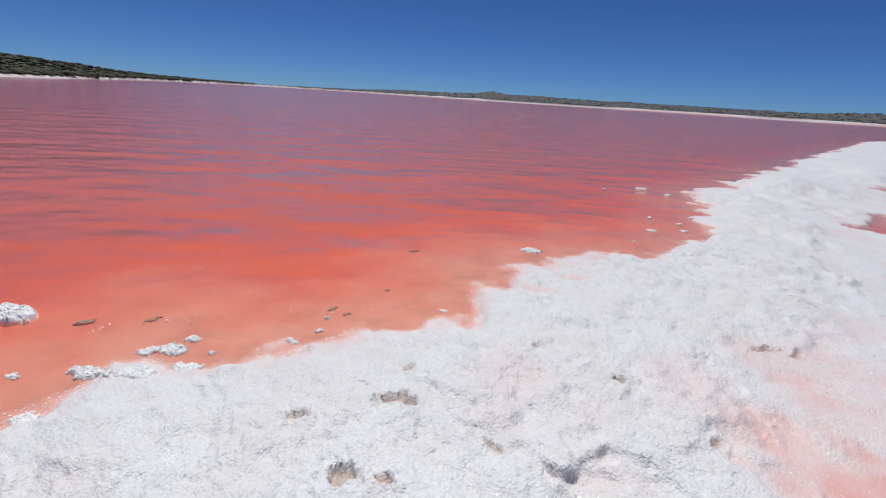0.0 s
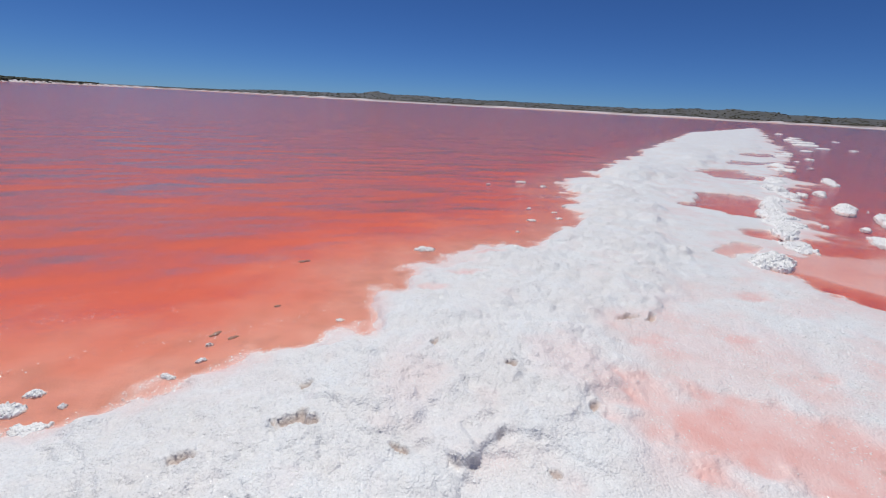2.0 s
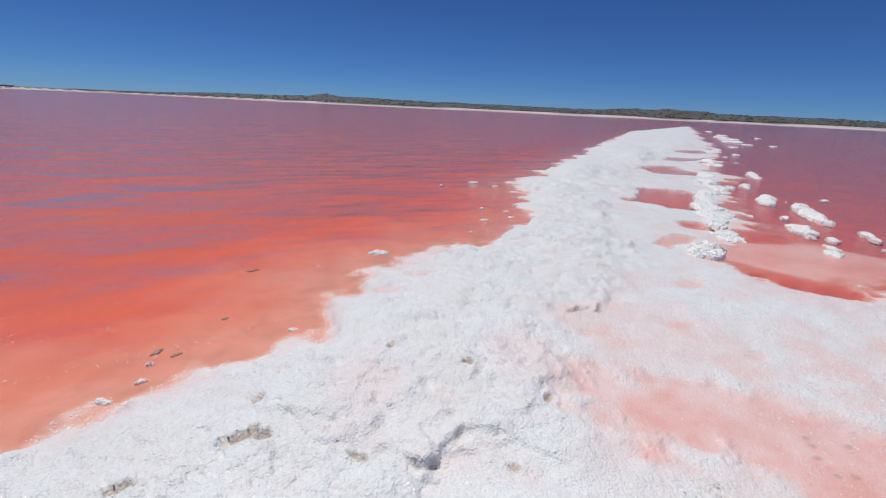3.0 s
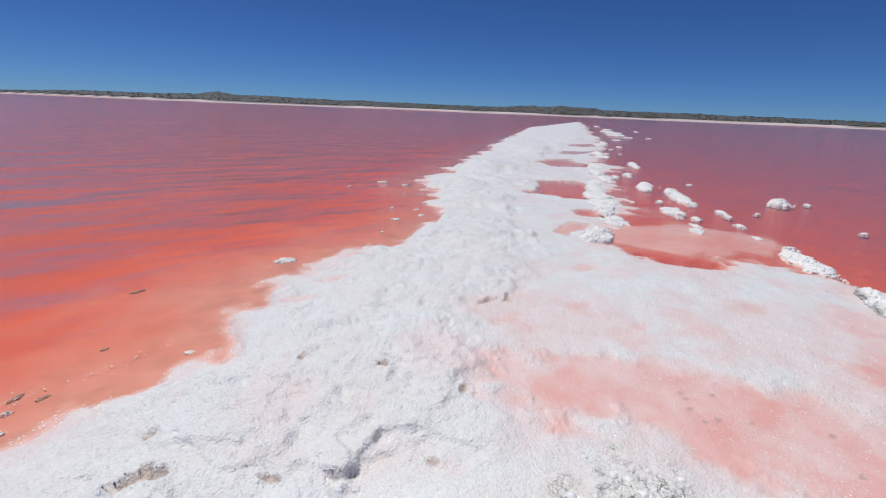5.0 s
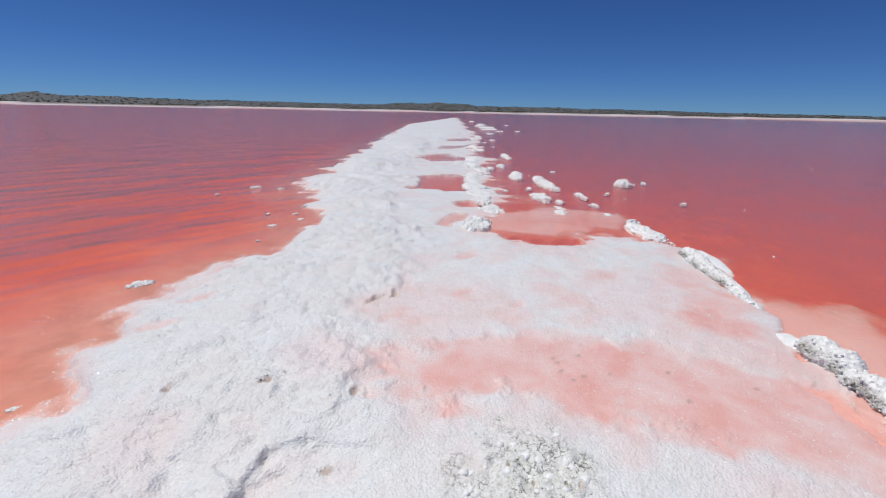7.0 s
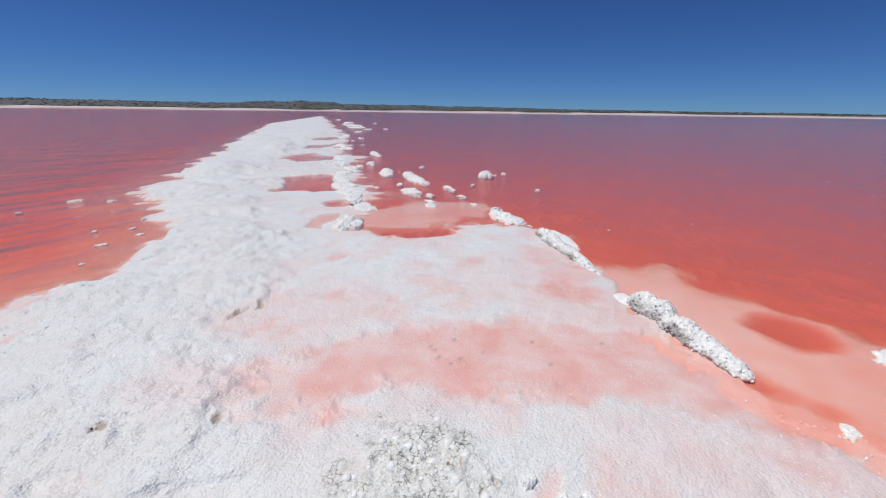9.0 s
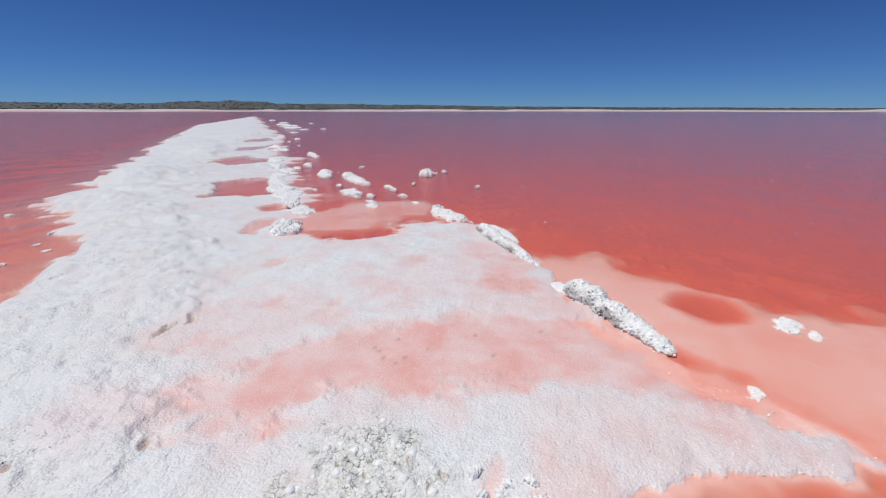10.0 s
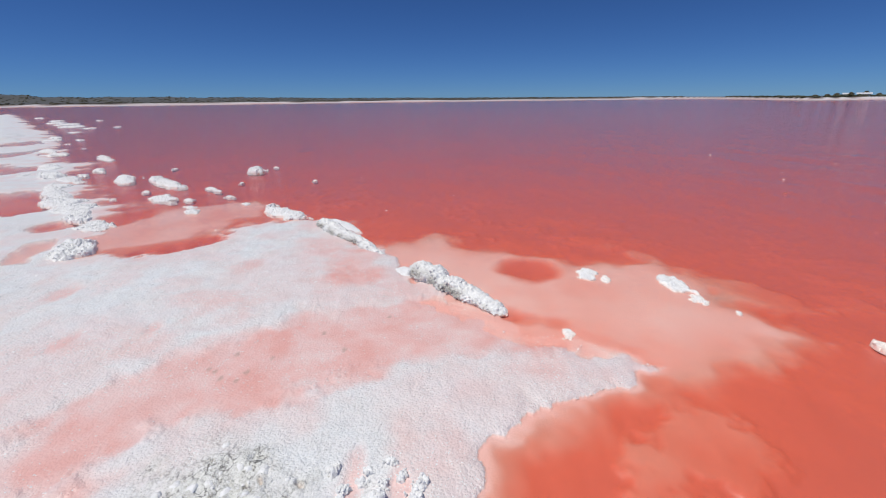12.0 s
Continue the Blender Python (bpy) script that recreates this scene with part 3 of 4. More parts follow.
def clot_arrays(centres, radii, seed, detail):
    """Small uneven balls of salt, each turned and squashed its own way."""
    rnd = np.random.RandomState(seed)
    v, f = BALLS[detail]
    n = len(centres)
    a, b = rnd.uniform(0, 6.28, n)[:, None], rnd.uniform(0, 6.28, n)[:, None]
    x, y, z = (v[None, :, i] * rnd.uniform(0.75, 1.25, (n, 1)) for i in range(3))
    x, y = x * np.cos(a) - y * np.sin(a), x * np.sin(a) + y * np.cos(a)
    y, z = y * np.cos(b) - z * np.sin(b), y * np.sin(b) + z * np.cos(b)
    shape = np.stack([x, y, 0.85 * z], -1) * (1 + 0.16 * rnd.randn(n, len(v), 1).clip(-1.5, 1.5))
    co = centres[:, None, :] + radii[:, None, None] * shape
    return co.reshape(-1, 3), (f[None] + len(v) * np.arange(n)[:, None, None]).reshape(-1, 3)


def grow_clots(ob, centres, radii, seed, detail=2, dark_band=None):
    """Grows balls of salt onto a body, in the same mesh."""
    me, mat = ob.data, ob.data.materials[0]
    old = np.zeros(len(me.vertices) * 3, np.float32)
    me.vertices.foreach_get("co", old)
    old_band = np.zeros(len(me.vertices), np.float32)
    if "dark_band" in me.attributes:
        me.attributes["dark_band"].data.foreach_get("value", old_band)
    co, f = clot_arrays(centres, radii, seed, detail)
    faces = [tuple(p.vertices) for p in me.polygons] + (f + len(me.vertices)).tolist()
    made = bpy.data.meshes.new(me.name)
    made.from_pydata(np.concatenate([old.reshape(-1, 3), co]).tolist(), [], faces)
    made.polygons.foreach_set("use_smooth", np.ones(len(made.polygons), bool))
    each = np.zeros(len(centres)) if dark_band is None else dark_band
    made.attributes.new("dark_band", "FLOAT", "POINT").data.foreach_set("value", np.concatenate([old_band, np.repeat(each, len(co) // len(centres))]).astype(np.float32))
    made.materials.append(mat)
    ob.data = made
    bpy.data.meshes.remove(me)
    return ob


def ground_at(x, y):
    return float(terrain(np.array([x]), np.array([y]))[0][0])


def salt_lump(x, y, length, width, height, turn, seed, label, mat=None, name="salt_lump", sub=4, group=""):
    """A crumbly mound of salt: ragged in outline, knobbly on top, steep at its rim."""
    rings, spokes = {3: (12, 36), 4: (24, 72), 5: (40, 120)}[sub]
    off = seed * 7.31
    cell = max(0.014, 0.06 * math.sqrt(length * width))
    q, a = np.meshgrid(np.linspace(1 / rings, 1, rings), np.arange(spokes) * 2 * math.pi / spokes, indexing="ij")
    q = 1.45 * q
    px, py = q * length / 2 * np.cos(a), q * width / 2 * np.sin(a)
    span = math.sqrt(length * width)
    ragged = q + 0.75 * fbm(px / (0.34 * span) + off, py / (0.34 * span) - off, 4, seed % 50, 0.6)
    ragged = np.where(q > 1.4, 2.0, ragged)
    body = np.maximum(0, 1 - ragged ** 2) ** 0.7 * (0.7 + 0.45 * fbm(px / (0.3 * span) + off, py / (0.3 * span), 3, seed % 40))
    lobes = 0.22 * (knobs(px / cell + off, py / cell, seed % 30) - 0.3) + 0.16 * (knobs(px / cell * 2.6 + off, py / cell * 2.6, seed % 20) - 0.3)
    pz = np.where(ragged < 1, height * np.maximum(0.05, body + lobes * smooth(1.0, 0.75, ragged)), -0.03)
    bm = bmesh.new()
    top = bm.verts.new((0, 0, float(pz[0].mean())))
    grid = [[bm.verts.new((float(px[i, j]), float(py[i, j]), float(pz[i, j]))) for j in range(spokes)] for i in range(rings)]
    for j in range(spokes):
        bm.faces.new((top, grid[0][j], grid[0][(j + 1) % spokes]))
        for i in range(rings - 1):
            if min(ragged[i, j], ragged[i + 1, j], ragged[i, (j + 1) % spokes], ragged[i + 1, (j + 1) % spokes]) < 1:
                bm.faces.new((grid[i][j], grid[i + 1][j], grid[i + 1][(j + 1) % spokes], grid[i][(j + 1) % spokes]))
    for v in [v for v in bm.verts if not v.link_faces]:
        bm.verts.remove(v)
    ob = link_mesh(name, bm, mat or SALT)
    if mat is not STONE:
        rnd = np.random.RandomState(seed + 900)
        usable = np.flatnonzero((ragged < 0.97).ravel())
        distance = math.hypot(x, y)
        many = int(min(320, max(14, 1.6 * length * width / cell ** 2))) if distance < 18 else 40
        pick = usable[np.searchsorted(np.cumsum(q.ravel()[usable]) / q.ravel()[usable].sum(), rnd.rand(many)).clip(0, len(usable) - 1)]
        size = cell * rnd.uniform(0.2, 0.6, many) * (1.1 - 0.4 * ragged.ravel()[pick].clip(0, 1))
        at = np.stack([px.ravel()[pick], py.ravel()[pick], np.maximum(pz.ravel()[pick], 0.0) - 0.35 * size], 1)
        grow_clots(ob, at, size, seed, 2 if distance < 9 else 1)
    base = ground_at(x, y)
    ob.matrix_world = pose(x, y, base if mat is STONE else max(base, -0.012), 0, 0, turn)
    return tagged(ob, label, "salt lump", group)


rng = random.Random(4)


def lumps(rows, label, group, mat=None, turn=None, sub=4, flat=1.0):
    for k, (x, y, w, h) in enumerate(rows):
        salt_lump(x, y, w * 1.0, w * rng.uniform(0.5, 0.75), flat * max(0.18 * h + 0.06 * w, 0.018), rng.uniform(-25, 25) if turn is None else turn + rng.uniform(-12, 12), len(group) + k, label, mat, sub=sub, group=group)


lumps([(-2.88, 2.4, 0.38, 0.19), (-2.23, 1.81, 0.07, 0.06), (-1.9, 1.87, 0.2, 0.11), (-1.71, 2.1, 0.12, 0.08), (-1.57, 2.12, 0.17, 0.12), (-1.53, 2.25, 0.1, 0.08), (-0.93, 2.3, 0.09, 0.06),
       (-0.79, 2.44, 0.06, 0.07), (-0.79, 2.62, 0.04, 0.03), (-1.34, 2.12, 0.04, 0.03)], "salt-covered pale stone in shallow orange water by the crust", "salt stones along the near shore", CRUSTED)
lumps([(-1.6, 1.85, 0.22, 0.14), (-1.4, 1.96, 0.17, 0.12), (-1.88, 1.51, 0.14, 0.12), (0.03, 2.84, 0.06, 0.05)], "rounded white salt lump on the edge of the crust", "salt lumps on the crust edge", None, None, 4, 0.55)
lumps([(0.96, 4.35, 0.2, 0.12), (2.79, 5.48, 0.14, 0.08), (3.08, 6.2, 0.09, 0.06), (3.41, 5.93, 0.1, 0.06), (3.28, 5.55, 0.11, 0.05), (3.99, 8.61, 0.23, 0.09), (4.29, 8.11, 0.15, 0.08),
       (3.8, 6.28, 0.12, 0.06), (2.34, 4.93, 0.06, 0.04), (3.13, 8.35, 0.1, 0.05)], "small white salt lump in shallow peach water", "salt lumps off the windward shore")
ROW = "white salt lump standing in calm pink water beside the spit"
for k, (x, y, length, width, height) in enumerate([(9.75, 5.95, 1.35, 0.45, 0.16), (9.35, 4.95, 2.1, 0.42, 0.2), (7.66, 4.04, 0.95, 0.4, 0.13), (7.46, 3.51, 0.3, 0.2, 0.09), (6.6, 3.04, 0.34, 0.26, 0.12), (8.47, 3.6, 0.5, 0.24, 0.1),
                                                   (7.68, 2.93, 0.3, 0.16, 0.07), (7.07, 2.43, 0.24, 0.16, 0.06), (13.8, 9.1, 1.9, 0.4, 0.16), (11.15, 7.45, 0.9, 0.36, 0.16), (10.15, 7.8, 0.75, 0.6, 0.34), (9.48, 6.73, 0.4, 0.3, 0.1),
                                                   (11.75, 9.05, 1.5, 0.6, 0.2), (9.74, 7.15, 1.0, 0.5, 0.2), (10.4, 7.3, 0.7, 0.3, 0.14), (16.1, 12.5, 1.5, 0.5, 0.2), (21.2, 15.1, 0.8, 0.4, 0.16), (23.0, 17.6, 1.6, 0.6, 0.25), (8.31, 4.7, 0.3, 0.16, 0.06), (7.68, 4.89, 0.24, 0.14, 0.05), (8.2, 3.35, 0.3, 0.16, 0.07), (6.95, 3.25, 0.4, 0.2, 0.06)]):
    salt_lump(x, y, length * 0.9, width * 0.74, height * 0.32, 42 + rng.uniform(-8, 8), 40 + k, ROW, None, sub=5 if length > 0.8 else 4, group="salt lumps beside the spit")
lumps([(8.91, 6.75, 0.7, 0.34), (8.35, 6.35, 0.6, 0.2), (8.0, 6.0, 0.75, 0.26), (7.41, 5.5, 0.75, 0.32), (6.95, 5.0, 0.75, 0.28), (6.51, 4.59, 0.75, 0.3), (5.95, 4.0, 0.6, 0.26)], "rough white salt lump on the bar between two pools", "salt lumps on the bar", None, 45, 5, 0.55)
lumps([(58.69, 46.94, 1.62, 0.61), (47.48, 36.3, 1.6, 0.56), (34.69, 25.29, 2.2, 0.46), (32.0, 22.25, 0.94, 0.31), (47.38, 32.06, 0.92, 0.38), (33.34, 21.24, 0.74, 0.27), (21.3, 16.47, 1.0, 0.29),
       (14.95, 11.4, 0.8, 0.23), (19.16, 14.18, 0.4, 0.13), (17.17, 12.1, 0.26, 0.11), (27.43, 19.9, 0.9, 0.18), (38.5, 28.5, 2.4, 0.4), (42.0, 32.0, 2.0, 0.4), (10.5, 8.66, 0.4, 0.15)],
      "white salt lump in the water off the far spit", "salt lumps off the far spit", None, 20, 4, 0.5)
lumps([(11.09, 3.18, 0.2, 0.12), (9.08, 1.79, 0.17, 0.06), (8.97, 3.22, 0.14, 0.12), (11.23, 5.7, 0.2, 0.07)], "lone white salt lump standing in open pink water", "lone salt lumps in the open water")
lumps([(3.77, -1.87, 0.3, 0.12), (3.65, -1.99, 0.16, 0.06), (3.48, -2.55, 0.38, 0.14), (3.19, -2.55, 0.17, 0.06), (2.94, -2.71, 0.08, 0.05), (2.77, -1.34, 0.15, 0.09), (2.46, -3.33, 0.16, 0.05)],
      "low white salt patch on the pale pink submerged shelf", "salt patches on the pale shelf", None, -15, 4, 0.55)


for x, y, length, width, height, seed, label in ((4.88, 3.46, 0.5, 0.4, 0.095, 3, "large rough white salt boulder on the edge of the flat"), (10.52, 3.43, 0.5, 0.36, 0.11, 7, "lone rounded white salt boulder standing in open pink water")):
    tagged(salt_lump(x, y, length, width, height, 20, seed, label, CRUSTED, "salt_boulder", 5), category="salt boulder")
salt_lump(6.4, 1.62, 1.15, 0.42, 0.065, 46, 8, "flat-topped salt hummock at the water's edge", None, "salt_hummock", 5)


def salt_log(name, ax, ay, bx, by, width, height, seed, label):
    """A long salt-crusted ridge: a knobbly body, heavier at one end, undercut on its flanks."""
    length = math.hypot(bx - ax, by - ay)
    nu, nv = 150, 40
    bm = bmesh.new()
    dark_band = bm.verts.layers.float.new("dark_band")
    rows = []
    for i in range(nu + 1):
        u = i / nu
        end = math.sqrt(max(0.0, 1 - (2 * u - 1) ** 8))
        w = width * (0.52 + 0.48 * (1 - u) + 0.2 * noise.noise(Vector((u * 7, seed, 0)))) * end
        h = height * (0.36 + 0.64 * (1 - u) ** 1.2 + 0.25 * noise.noise(Vector((u * 9, seed, 5)))) * end
        side = 0.06 * noise.noise(Vector((u * 4, seed, 9)))
        row = []
        for j in range(nv + 1):
            a = math.pi * (1.12 - 1.24 * j / nv)
            c, s = math.cos(a), math.sin(a)
            p = Vector((u * length, side + w / 2 * c * (1 if s > 0.3 else 0.86 if s > 0.0 else 1.15), max(s, -0.2) * h))
            knob = 1 - min(0.6 * noise.voronoi(p * 22 + Vector((seed, 0, 0)))[0][0] + 0.6 * noise.voronoi(p * 55)[0][0], 1)
            n = Vector((0, c, max(s, 0.1)))
            v = bm.verts.new(p + n * (0.036 * (knob - 0.4) + 0.014 * noise.noise(p * 60)) * min(1, end + 0.1))
            # a grainy dark band along one flank, broken up by noise
            v[dark_band] = math.exp(-((j / nv - 0.24) / 0.11) ** 2) * min(1.0, max(0.0, 0.75 + 1.6 * noise.noise(p * 9 + Vector((seed, 1, 1))))) * (1.0 if u < 0.8 else 0.4)
            row.append(v)
        rows.append(row)
    for i in range(nu):
        for j in range(nv):
            bm.faces.new((rows[i][j], rows[i + 1][j], rows[i + 1][j + 1], rows[i][j + 1]))
    bm.verts.ensure_lookup_table()
    where = np.array([(*v.co, v[dark_band]) for row in rows for v in row[5:-4]])
    ob = link_mesh(name, bm, CRUSTED)
    rnd = np.random.RandomState(int(seed))
    pick = where[rnd.randint(0, len(where), 1000)]
    grow_clots(ob, pick[:, :3] - [0, 0, 0.004], 0.004 + 0.008 * rnd.rand(len(pick)) ** 2, int(seed), 2, 0.6 * pick[:, 3])
    ob.matrix_world = pose(ax, ay, -0.012, 0, 0, math.degrees(math.atan2(by - ay, bx - ax)))
    return tagged(ob, label, "salt ridge")


salt_log("salt_crusted_log", 4.02, -0.27, 3.08, -0.97, 0.33, 0.15, 2.0, "long grey-white salt-crusted log on the pink shelf")
salt_log("salt_ridge", 5.75, 0.98, 4.42, 0.03, 0.26, 0.13, 6.0, "low salt-crusted ridge with dark grit along the flat")


# thin white plates beside the logs
def salt_plate(x, y, length, width, turn, seed, label):
    bm = bmesh.new()
    n, m = 48, 6
    rings = []
    for k in range(m + 1):
        q = k / m
        row = []
        for i in range(n):
            a = 2 * math.pi * i / n
            edge = 1 + 0.22 * noise.noise(Vector((math.cos(a) * 1.6 + seed, math.sin(a) * 1.6, 0))) + 0.06 * noise.noise(Vector((math.cos(a) * 6, math.sin(a) * 6, seed)))
            px, py = q * edge * length / 2 * math.cos(a), q * edge * width / 2 * math.sin(a)
            pz = 0.03 * (1 - q ** 4) + 0.008 * noise.noise(Vector((px * 25, py * 25, seed))) - (0.03 if k == m else 0)
            row.append(bm.verts.new((px, py, pz)))
        rings.append(row)
    for k in range(1, m):
        for i in range(n):
            bm.faces.new((rings[k][i], rings[k + 1][i], rings[k + 1][(i + 1) % n], rings[k][(i + 1) % n]))
    bm.faces.new(rings[1])
    for v in rings[0]:
        bm.verts.remove(v)
    ob = link_mesh("salt_plate", bm, SALT)
    ob.matrix_world = pose(x, y, max(ground_at(x, y), -0.005) - 0.004, 0, 0, turn)
    return tagged(ob, label, "salt plate")


salt_plate(3.98, -0.2, 0.3, 0.2, 35, 1.0, "thin white salt plate at the log's thick end")
salt_plate(5.65, 0.68, 0.9, 0.3, 35, 4.0, "thin white salt plate along the ridge by the red water")


# ---- dark stones under the water ----
for k, (x, y, s) in enumerate([(-0.3, 4.13, 0.1), (-0.44, 3.15, 0.06), (-0.67, 2.7, 0.07), (-2.32, 2.38, 0.12), (-1.93, 2.46, 0.1), (-0.79, 2.77, 0.08)]):
    st = salt_lump(x, y, s, s * 0.5, s * 0.16, 10 + 9 * k, 20 + k, "dark flat stone lying in shallow orange water", STONE, "stone", 3, "dark stones in the shallows")
    st["category"] = "stone"


# ---- the far shore: scrub, trees and a house ----
def blob_field(name, count, az0, az1, near, far_d, size, seed, label, category, mat):
    """Low bushes, each of a few leafy clumps, in one sheet of stuff."""
    rnd = np.random.RandomState(seed)
    base = bmesh.new()
    bmesh.ops.create_icosphere(base, subdivisions=1, radius=1.0)
    bv = np.array([v.co[:] for v in base.verts])
    bf = np.array([[v.index for v in f.verts] for f in base.faces])
    base.free()
    az = rnd.uniform(az0, az1, count)
    r = shore(az) + near + (far_d - near) * rnd.rand(count) ** 1.4
    x, y = r * np.sin(np.radians(az)), r * np.cos(np.radians(az))
    z = terrain(x, y)[0]
    verts, faces = [], []
    for i in range(count):
        s = size * rnd.uniform(0.5, 1.5)
        for c in range(3):
            o = np.array([rnd.uniform(-0.8, 0.8), rnd.uniform(-0.8, 0.8), rnd.uniform(0.1, 0.5)]) * s
            v = bv * (s * rnd.uniform(0.45, 0.8)) * (1 + 0.3 * rnd.randn(len(bv), 1).clip(-1, 1)) * [1.4, 1.4, 0.55] + o + [x[i], y[i], z[i]]
            faces.append(bf + len(verts) * len(bv))
            verts.append(v)
    me = bpy.data.meshes.new(name)
    me.from_pydata(np.concatenate(verts).tolist(), [], np.concatenate(faces).tolist())
    me.polygons.foreach_set("use_smooth", np.ones(len(me.polygons), bool))
    me.materials.append(mat)
    return tagged(new(name, me), label, category, kind="stuff")


blob_field("scrub", 4200, -20, 122, 16, 230, 0.85, 5, "low grey-green coastal scrub along the far shore", "scrub", LEAF)
blob_field("hillside_scrub", 2600, -56, -24, 5, 210, 1.2, 6, "dark green dense bush covering the hillside", "scrub", BUSH)
blob_field("headland_scrub", 260, 126, 146, 7, 40, 0.8, 7, "dark bushes on the low headland", "scrub", BUSH)


def far_place(az, beyond):
    """A place on the far shore, that many metres behind the water's edge."""
    r = float(shore(np.array([az]))[0]) + beyond
    x, y = r * math.sin(radians(az)), r * math.cos(radians(az))
    return x, y, ground_at(x, y)


def part(name, bm, mat, parent, label=""):
    ob = link_mesh(name, bm, mat, False)
    ob.parent = parent
    return tagged(ob, label)


def box(bm, x0, x1, y0, y1, z0, z1):
    made = bmesh.ops.create_cube(bm, size=1.0)["verts"]
    bmesh.ops.transform(bm, matrix=Matrix.Translation(((x0 + x1) / 2, (y0 + y1) / 2, (z0 + z1) / 2)) @ Matrix.Diagonal((x1 - x0, y1 - y0, z1 - z0, 1)), verts=made)
    return made


def far_house(az, beyond, length, label):
    x, y, z = far_place(az, beyond)
    house = tagged(new("house"), label, "house")
    house.matrix_world = pose(x, y, z - 0.1, 0, 0, -az)
    bm = bmesh.new()
    box(bm, -length / 2, length / 2, -2, 2, 0, 1.2)
    part("wall", bm, WALL, house)
    bm = bmesh.new()
    ends = [[bm.verts.new((e * (length / 2 + 0.3), yy, zz)) for yy, zz in ((-2.4, 1.2), (0, 1.75), (2.4, 1.2), (2.4, 1.12), (0, 1.66), (-2.4, 1.12))] for e in (-1, 1)]
    for k in range(6):
        bm.faces.new((ends[0][k], ends[1][k], ends[1][(k + 1) % 6], ends[0][(k + 1) % 6]))
    bm.faces.new(ends[0]), bm.faces.new(ends[1][::-1])
    part("roof", bm, ROOF, house, "pale sheet roof")
    for k in range(max(1, int(length / 1.8))):
        bm = bmesh.new()
        cx = -length / 2 + 0.9 + k * 1.8
        box(bm, cx - 0.4, cx + 0.4, -2.03, -1.97, 0.4, 0.95)
        part("window", bm, STONE, house, "dark window")
    return house


def far_tree(az, beyond, height, spread, seed):
    x, y, z = far_place(az, beyond)
    tree = tagged(new("tree"), "small dark bushy tree beside the pale house", "tree", "trees on the headland")
    tree.matrix_world = pose(x, y, z - 0.1, 0, 0, 40 * seed)
    bm = bmesh.new()
    bmesh.ops.create_cone(bm, segments=8, radius1=0.16, radius2=0.07, depth=height * 0.7, cap_ends=True, matrix=Matrix.Translation((0, 0, height * 0.35)))
    part("trunk", bm, STONE, tree)
    bm = bmesh.new()
    rnd = random.Random(seed)
    for _ in range(140):
        a, q, zz = rnd.uniform(0, 6.28), rnd.random() ** 0.5, rnd.random()
        w = spread * (0.4 + 0.6 * math.sin(math.pi * min(0.95, zz + 0.15)))
        made = bmesh.ops.create_icosphere(bm, subdivisions=1, radius=rnd.uniform(0.12, 0.3))["verts"]
        bmesh.ops.transform(bm, matrix=Matrix.Translation((q * w * math.cos(a), q * w * math.sin(a), height * (0.3 + 0.7 * zz))) @ pose(0, 0, 0, rnd.uniform(0, 180), rnd.uniform(0, 180)) @ Matrix.Diagonal((1.3, 0.9, 0.5, 1)), verts=made)
    part("crown", bm, LEAF, tree)
    return tree


far_house(136.9, 22, 4.4, "low pale house with a light roof on the headland")
far_house(135.6, 24, 1.6, "small pale shed behind the headland trees")
for k, (az, beyond, h, w) in enumerate([(134.3, 20, 1.2, 1.0), (135.0, 18, 1.5, 1.2), (136.0, 17, 1.8, 1.2), (137.0, 30, 2.3, 1.3), (137.9, 20, 1.3, 1.0), (133.4, 22, 1.0, 1.2)]):
    far_tree(az, beyond, h, w, k + 1)


# ---- knobs of salt round the small puddle ----
for k, (x, y, w) in enumerate([(1.7, 0.07, 0.06), (1.64, -0.06, 0.05), (1.73, -0.17, 0.045), (1.6, -0.3, 0.07), (1.66, -0.23, 0.05), (1.62, -0.15, 0.045), (1.69, -0.08, 0.04), (1.55, -0.28, 0.06), (1.57, -0.12, 0.07), (1.6, 0.02, 0.06)]):
    salt_lump(x, y, w * 1.3, w, w * 0.4, 37 * k, 60 + k, "small rounded white salt lump beside a pink puddle", None, "salt_lump", 3, "salt lumps round the puddle")


# ---- crumbled crust with grit and dark gaps between its clods ----
rs = np.random.RandomState(31)
ca, cq = rs.uniform(0, 6.28, 80), rs.rand(80) ** 0.7
cx, cy = 1.56 + 0.34 * cq * np.cos(ca), 0.5 + 0.42 * cq * np.sin(ca)
size = (0.008 + 0.022 * rs.rand(80) ** 2.0) * (1.15 - 0.5 * cq)
co, f = clot_arrays(np.stack([cx, cy, terrain(cx, cy)[0] - 0.5 * size], 1), size, 31, 2)
me = bpy.data.meshes.new("salt_clods")
me.from_pydata(co.tolist(), [], f.tolist())
me.polygons.foreach_set("use_smooth", np.ones(len(me.polygons), bool))
me.materials.append(SALT)
tagged(new("salt_clods", me), "crumbled white salt clods with dark grit between them", "salt clods", kind="stuff")


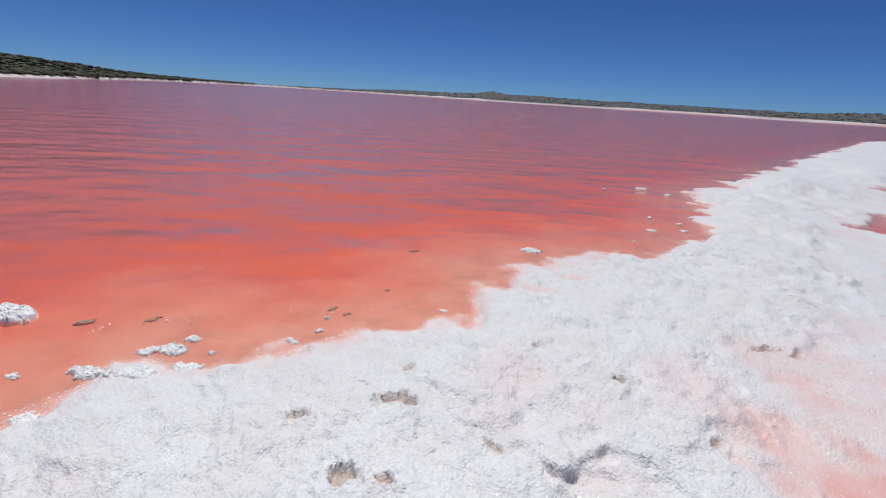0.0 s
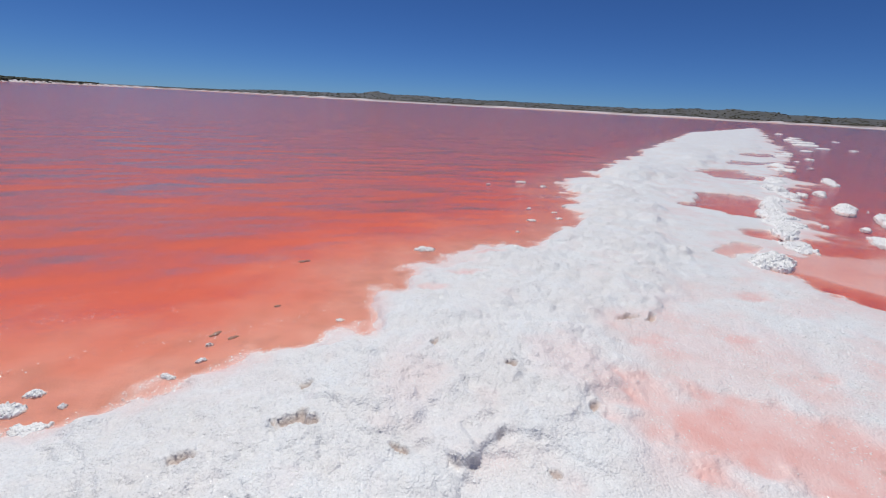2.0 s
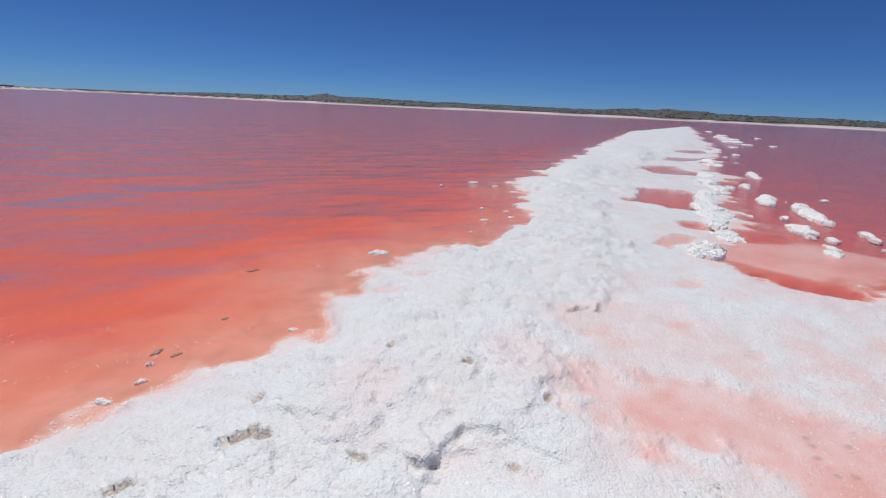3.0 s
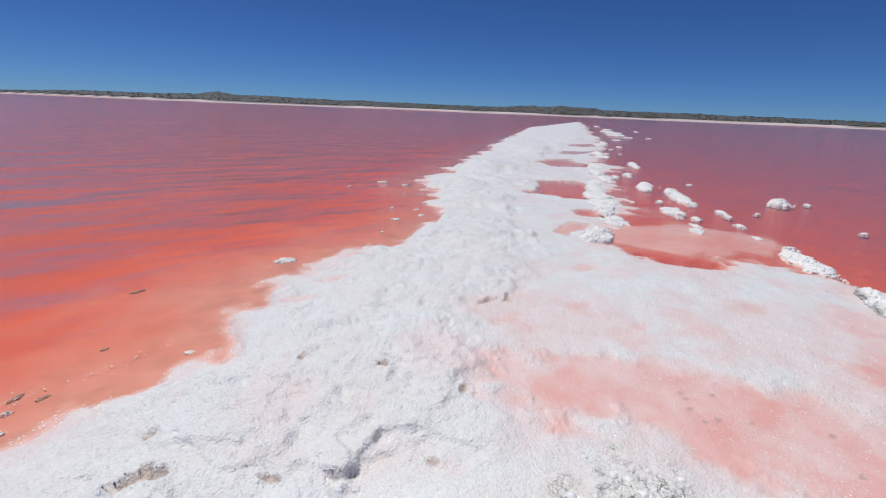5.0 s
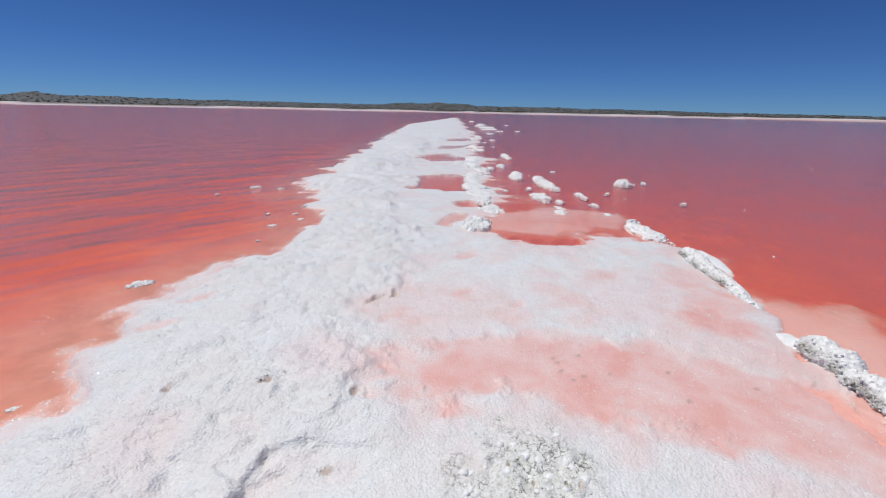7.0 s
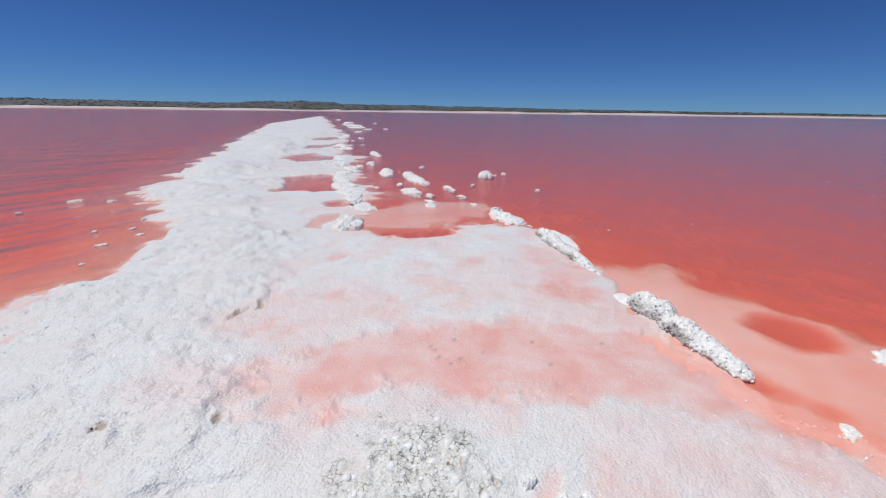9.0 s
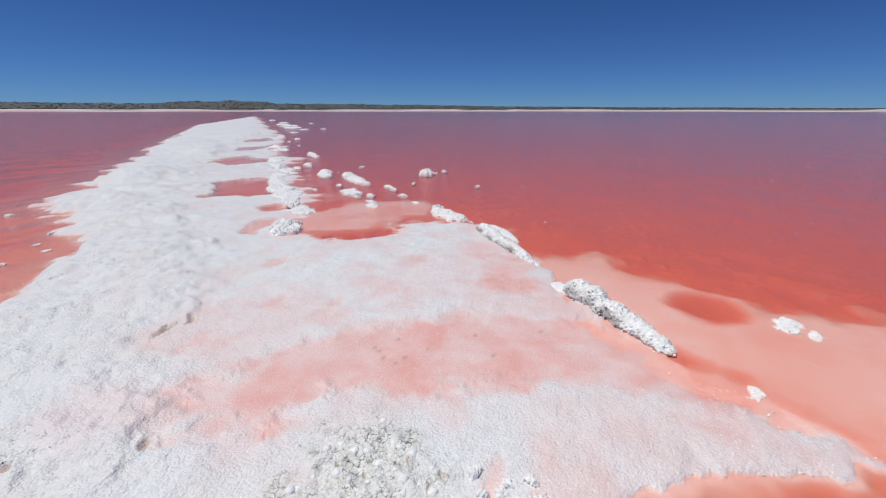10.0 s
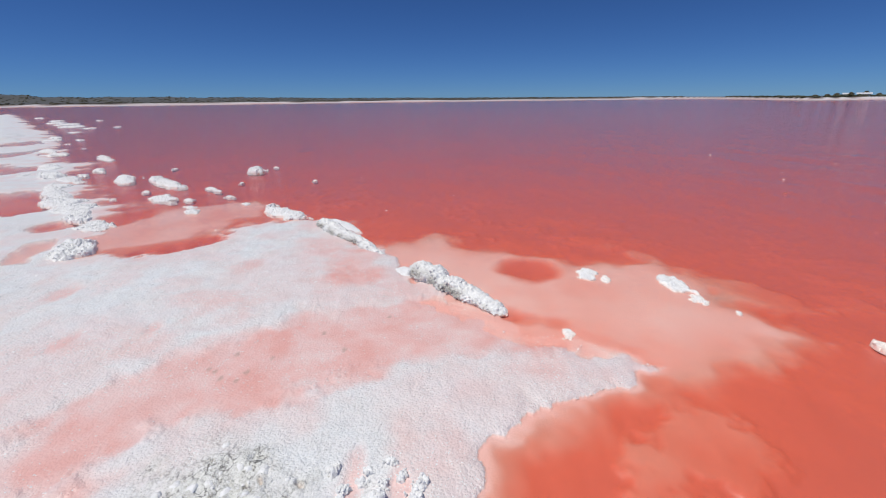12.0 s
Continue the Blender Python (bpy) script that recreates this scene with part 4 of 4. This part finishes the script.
# ---- loose crystals over the near crust, and white specks for glints in the shallows ----
def sprinkle(name, x, y, z, size, mat, label, category, seed, flat=1.0):
    """Small four-sided crystals, each turned its own way, sunk into what they lie on."""
    rnd = np.random.RandomState(seed)
    n = len(x)
    base = np.array([(1, 0, -0.2), (0, 1, -0.2), (-1, 0, -0.2), (0, -1, -0.2), (0.2, 0.1, 0.8)])
    tri = np.array([(0, 1, 4), (1, 2, 4), (2, 3, 4), (3, 0, 4)])
    a, tilt, way = rnd.uniform(0, 6.28, n), rnd.uniform(-0.5, 0.5, n), rnd.uniform(0.7, 1.3, (n, 2))
    bx, by, bz = (base[None, :, i] for i in range(3))
    px, py, pz = bx * way[:, :1], by * way[:, 1:], bz * flat * rnd.uniform(0.2, 0.8, (n, 1))
    px, pz = px * np.cos(tilt)[:, None] - pz * np.sin(tilt)[:, None], px * np.sin(tilt)[:, None] + pz * np.cos(tilt)[:, None]
    px, py = px * np.cos(a)[:, None] - py * np.sin(a)[:, None], px * np.sin(a)[:, None] + py * np.cos(a)[:, None]
    co = np.stack([x[:, None] + size[:, None] * px, y[:, None] + size[:, None] * py, z[:, None] + size[:, None] * pz], -1).reshape(-1, 3)
    f = (tri[None] + 5 * np.arange(n)[:, None, None]).reshape(-1, 3)
    me = bpy.data.meshes.new(name)
    me.vertices.add(len(co)), me.vertices.foreach_set("co", co.ravel().astype(np.float32))
    me.loops.add(f.size), me.loops.foreach_set("vertex_index", f.ravel().astype(np.int32))
    me.polygons.add(len(f)), me.polygons.foreach_set("loop_start", (np.arange(len(f)) * 3).astype(np.int32))
    me.update(calc_edges=True)
    me.materials.append(mat)
    return tagged(new(name, me), label, category, kind="stuff")


def make_crystal_material():
    m, nt, p = material("salt_crystal")
    info = nt.nodes.new("ShaderNodeNewGeometry").outputs["Random Per Island"]
    nt.links.new(ramp(nt, info, [(0.0, (0.88, 0.87, 0.86)), (1.0, (0.95, 0.95, 0.96))]), p.inputs["Base Color"])
    p.inputs["Roughness"].default_value = 0.16
    p.inputs["Specular IOR Level"].default_value = 0.8
    return m


CRYSTAL = make_crystal_material()
rs = np.random.RandomState(12)
N = 300000
rr = 1.0 + 6.5 * rs.rand(N) ** 1.5
aa = np.radians(rs.uniform(-58, 150, N))
gx, gy = 0.15 + rr * np.sin(aa), -0.15 + rr * np.cos(aa)
gz, gsalt, gpink, ggrit, ghole, gland, gbrine = terrain(gx, gy)
keep = ((gz > -0.004) | (rs.rand(N) < 0.6 * gsalt ** 2 * (gbrine < 0.013))) & (gsalt > 0.2) & (rs.rand(N) > 0.8 * gpink) & (ghole < 0.3) & (rs.rand(N) < 0.25 + 0.75 * smooth(-0.3, 0.35, fbm(gx / 0.35, gy / 0.35, 3, 81)))
gx, gy, gz, rr = gx[keep][:120000], gy[keep][:120000], np.maximum(gz[keep][:120000], 0.001), rr[keep][:120000]
sprinkle("salt_crystals", gx, gy, gz, (0.0026 + 0.0034 * rs.rand(len(gx)) ** 3) * np.clip(rr / 2.4, 0.9, 1.9), CRYSTAL, "glittering loose salt crystals over the white crust", "salt crystals", 3)

# the wet fringe of the crust glitters with loose crystals
ex, ey = rs.uniform(-3.2, 2.6, 90000), rs.uniform(0.4, 5.2, 90000)
ez, esalt, _, _, _, _, ebrine = terrain(ex, ey)
rim = (esalt > 0.05) & (ez < 0.012) & (ex * 0.66 - ey * 0.75 + 1.2 < 0.1) & (rs.rand(90000) < 0.75 * esalt)
ex, ey, ez = ex[rim][:9000], ey[rim][:9000], ez[rim][:9000]
sprinkle("fringe_crystals", ex, ey, np.maximum(ez, 0.001), 0.0035 + 0.0035 * rs.rand(len(ex)) ** 2, CRYSTAL, "glittering salt crystals along the wet fringe of the crust", "salt crystals", 6)

# white specks imitate sun glints, in wavering lines where small waves run out
fx, fy = [], []
for x0, y0, x1, y1, n in [(-2.4, 3.3, -1.2, 3.6, 70), (-2.6, 2.9, -0.95, 3.25, 120), (-2.3, 2.3, -0.2, 2.95, 150), (-0.7, 3.9, 0.7, 4.3, 80), (-1.0, 2.6, 0.1, 3.1, 60), (0.2, 3.9, 1.6, 4.9, 70), (1.4, 5.2, 3.2, 7.2, 60), (-0.6, 3.4, 0.5, 4.0, 50), (2.0, 5.4, 4.6, 8.8, 60)]:
    q = rs.rand(n)
    q = q + 0.03 * np.sin(q * 40)
    fx.append(x0 + (x1 - x0) * q + 0.03 * rs.randn(n))
    fy.append(y0 + (y1 - y0) * q + 0.06 * np.sin(q * 9 + x0) + 0.035 * rs.randn(n))
fx, fy = np.concatenate(fx), np.concatenate(fy)
sprinkle("salt_flecks", fx, fy, np.full(len(fx), 0.001), 0.0025 + 0.003 * rs.rand(len(fx)) ** 2, CRYSTAL, "bright salt flecks floating in lines on the shallow water", "salt flecks", 4, 0.5)
qx, qy = rs.uniform(4, 22, 110), rs.uniform(-12, 3, 110)
qd = terrain(qx, qy)[6] > 0.1
sprinkle("drifting_flecks", qx[qd], qy[qd], np.full(qd.sum(), 0.001), (0.012 + 0.022 * rs.rand(qd.sum()) ** 2), CRYSTAL, "scattered pale flecks adrift on the calm pink water", "salt flecks", 5, 0.15)
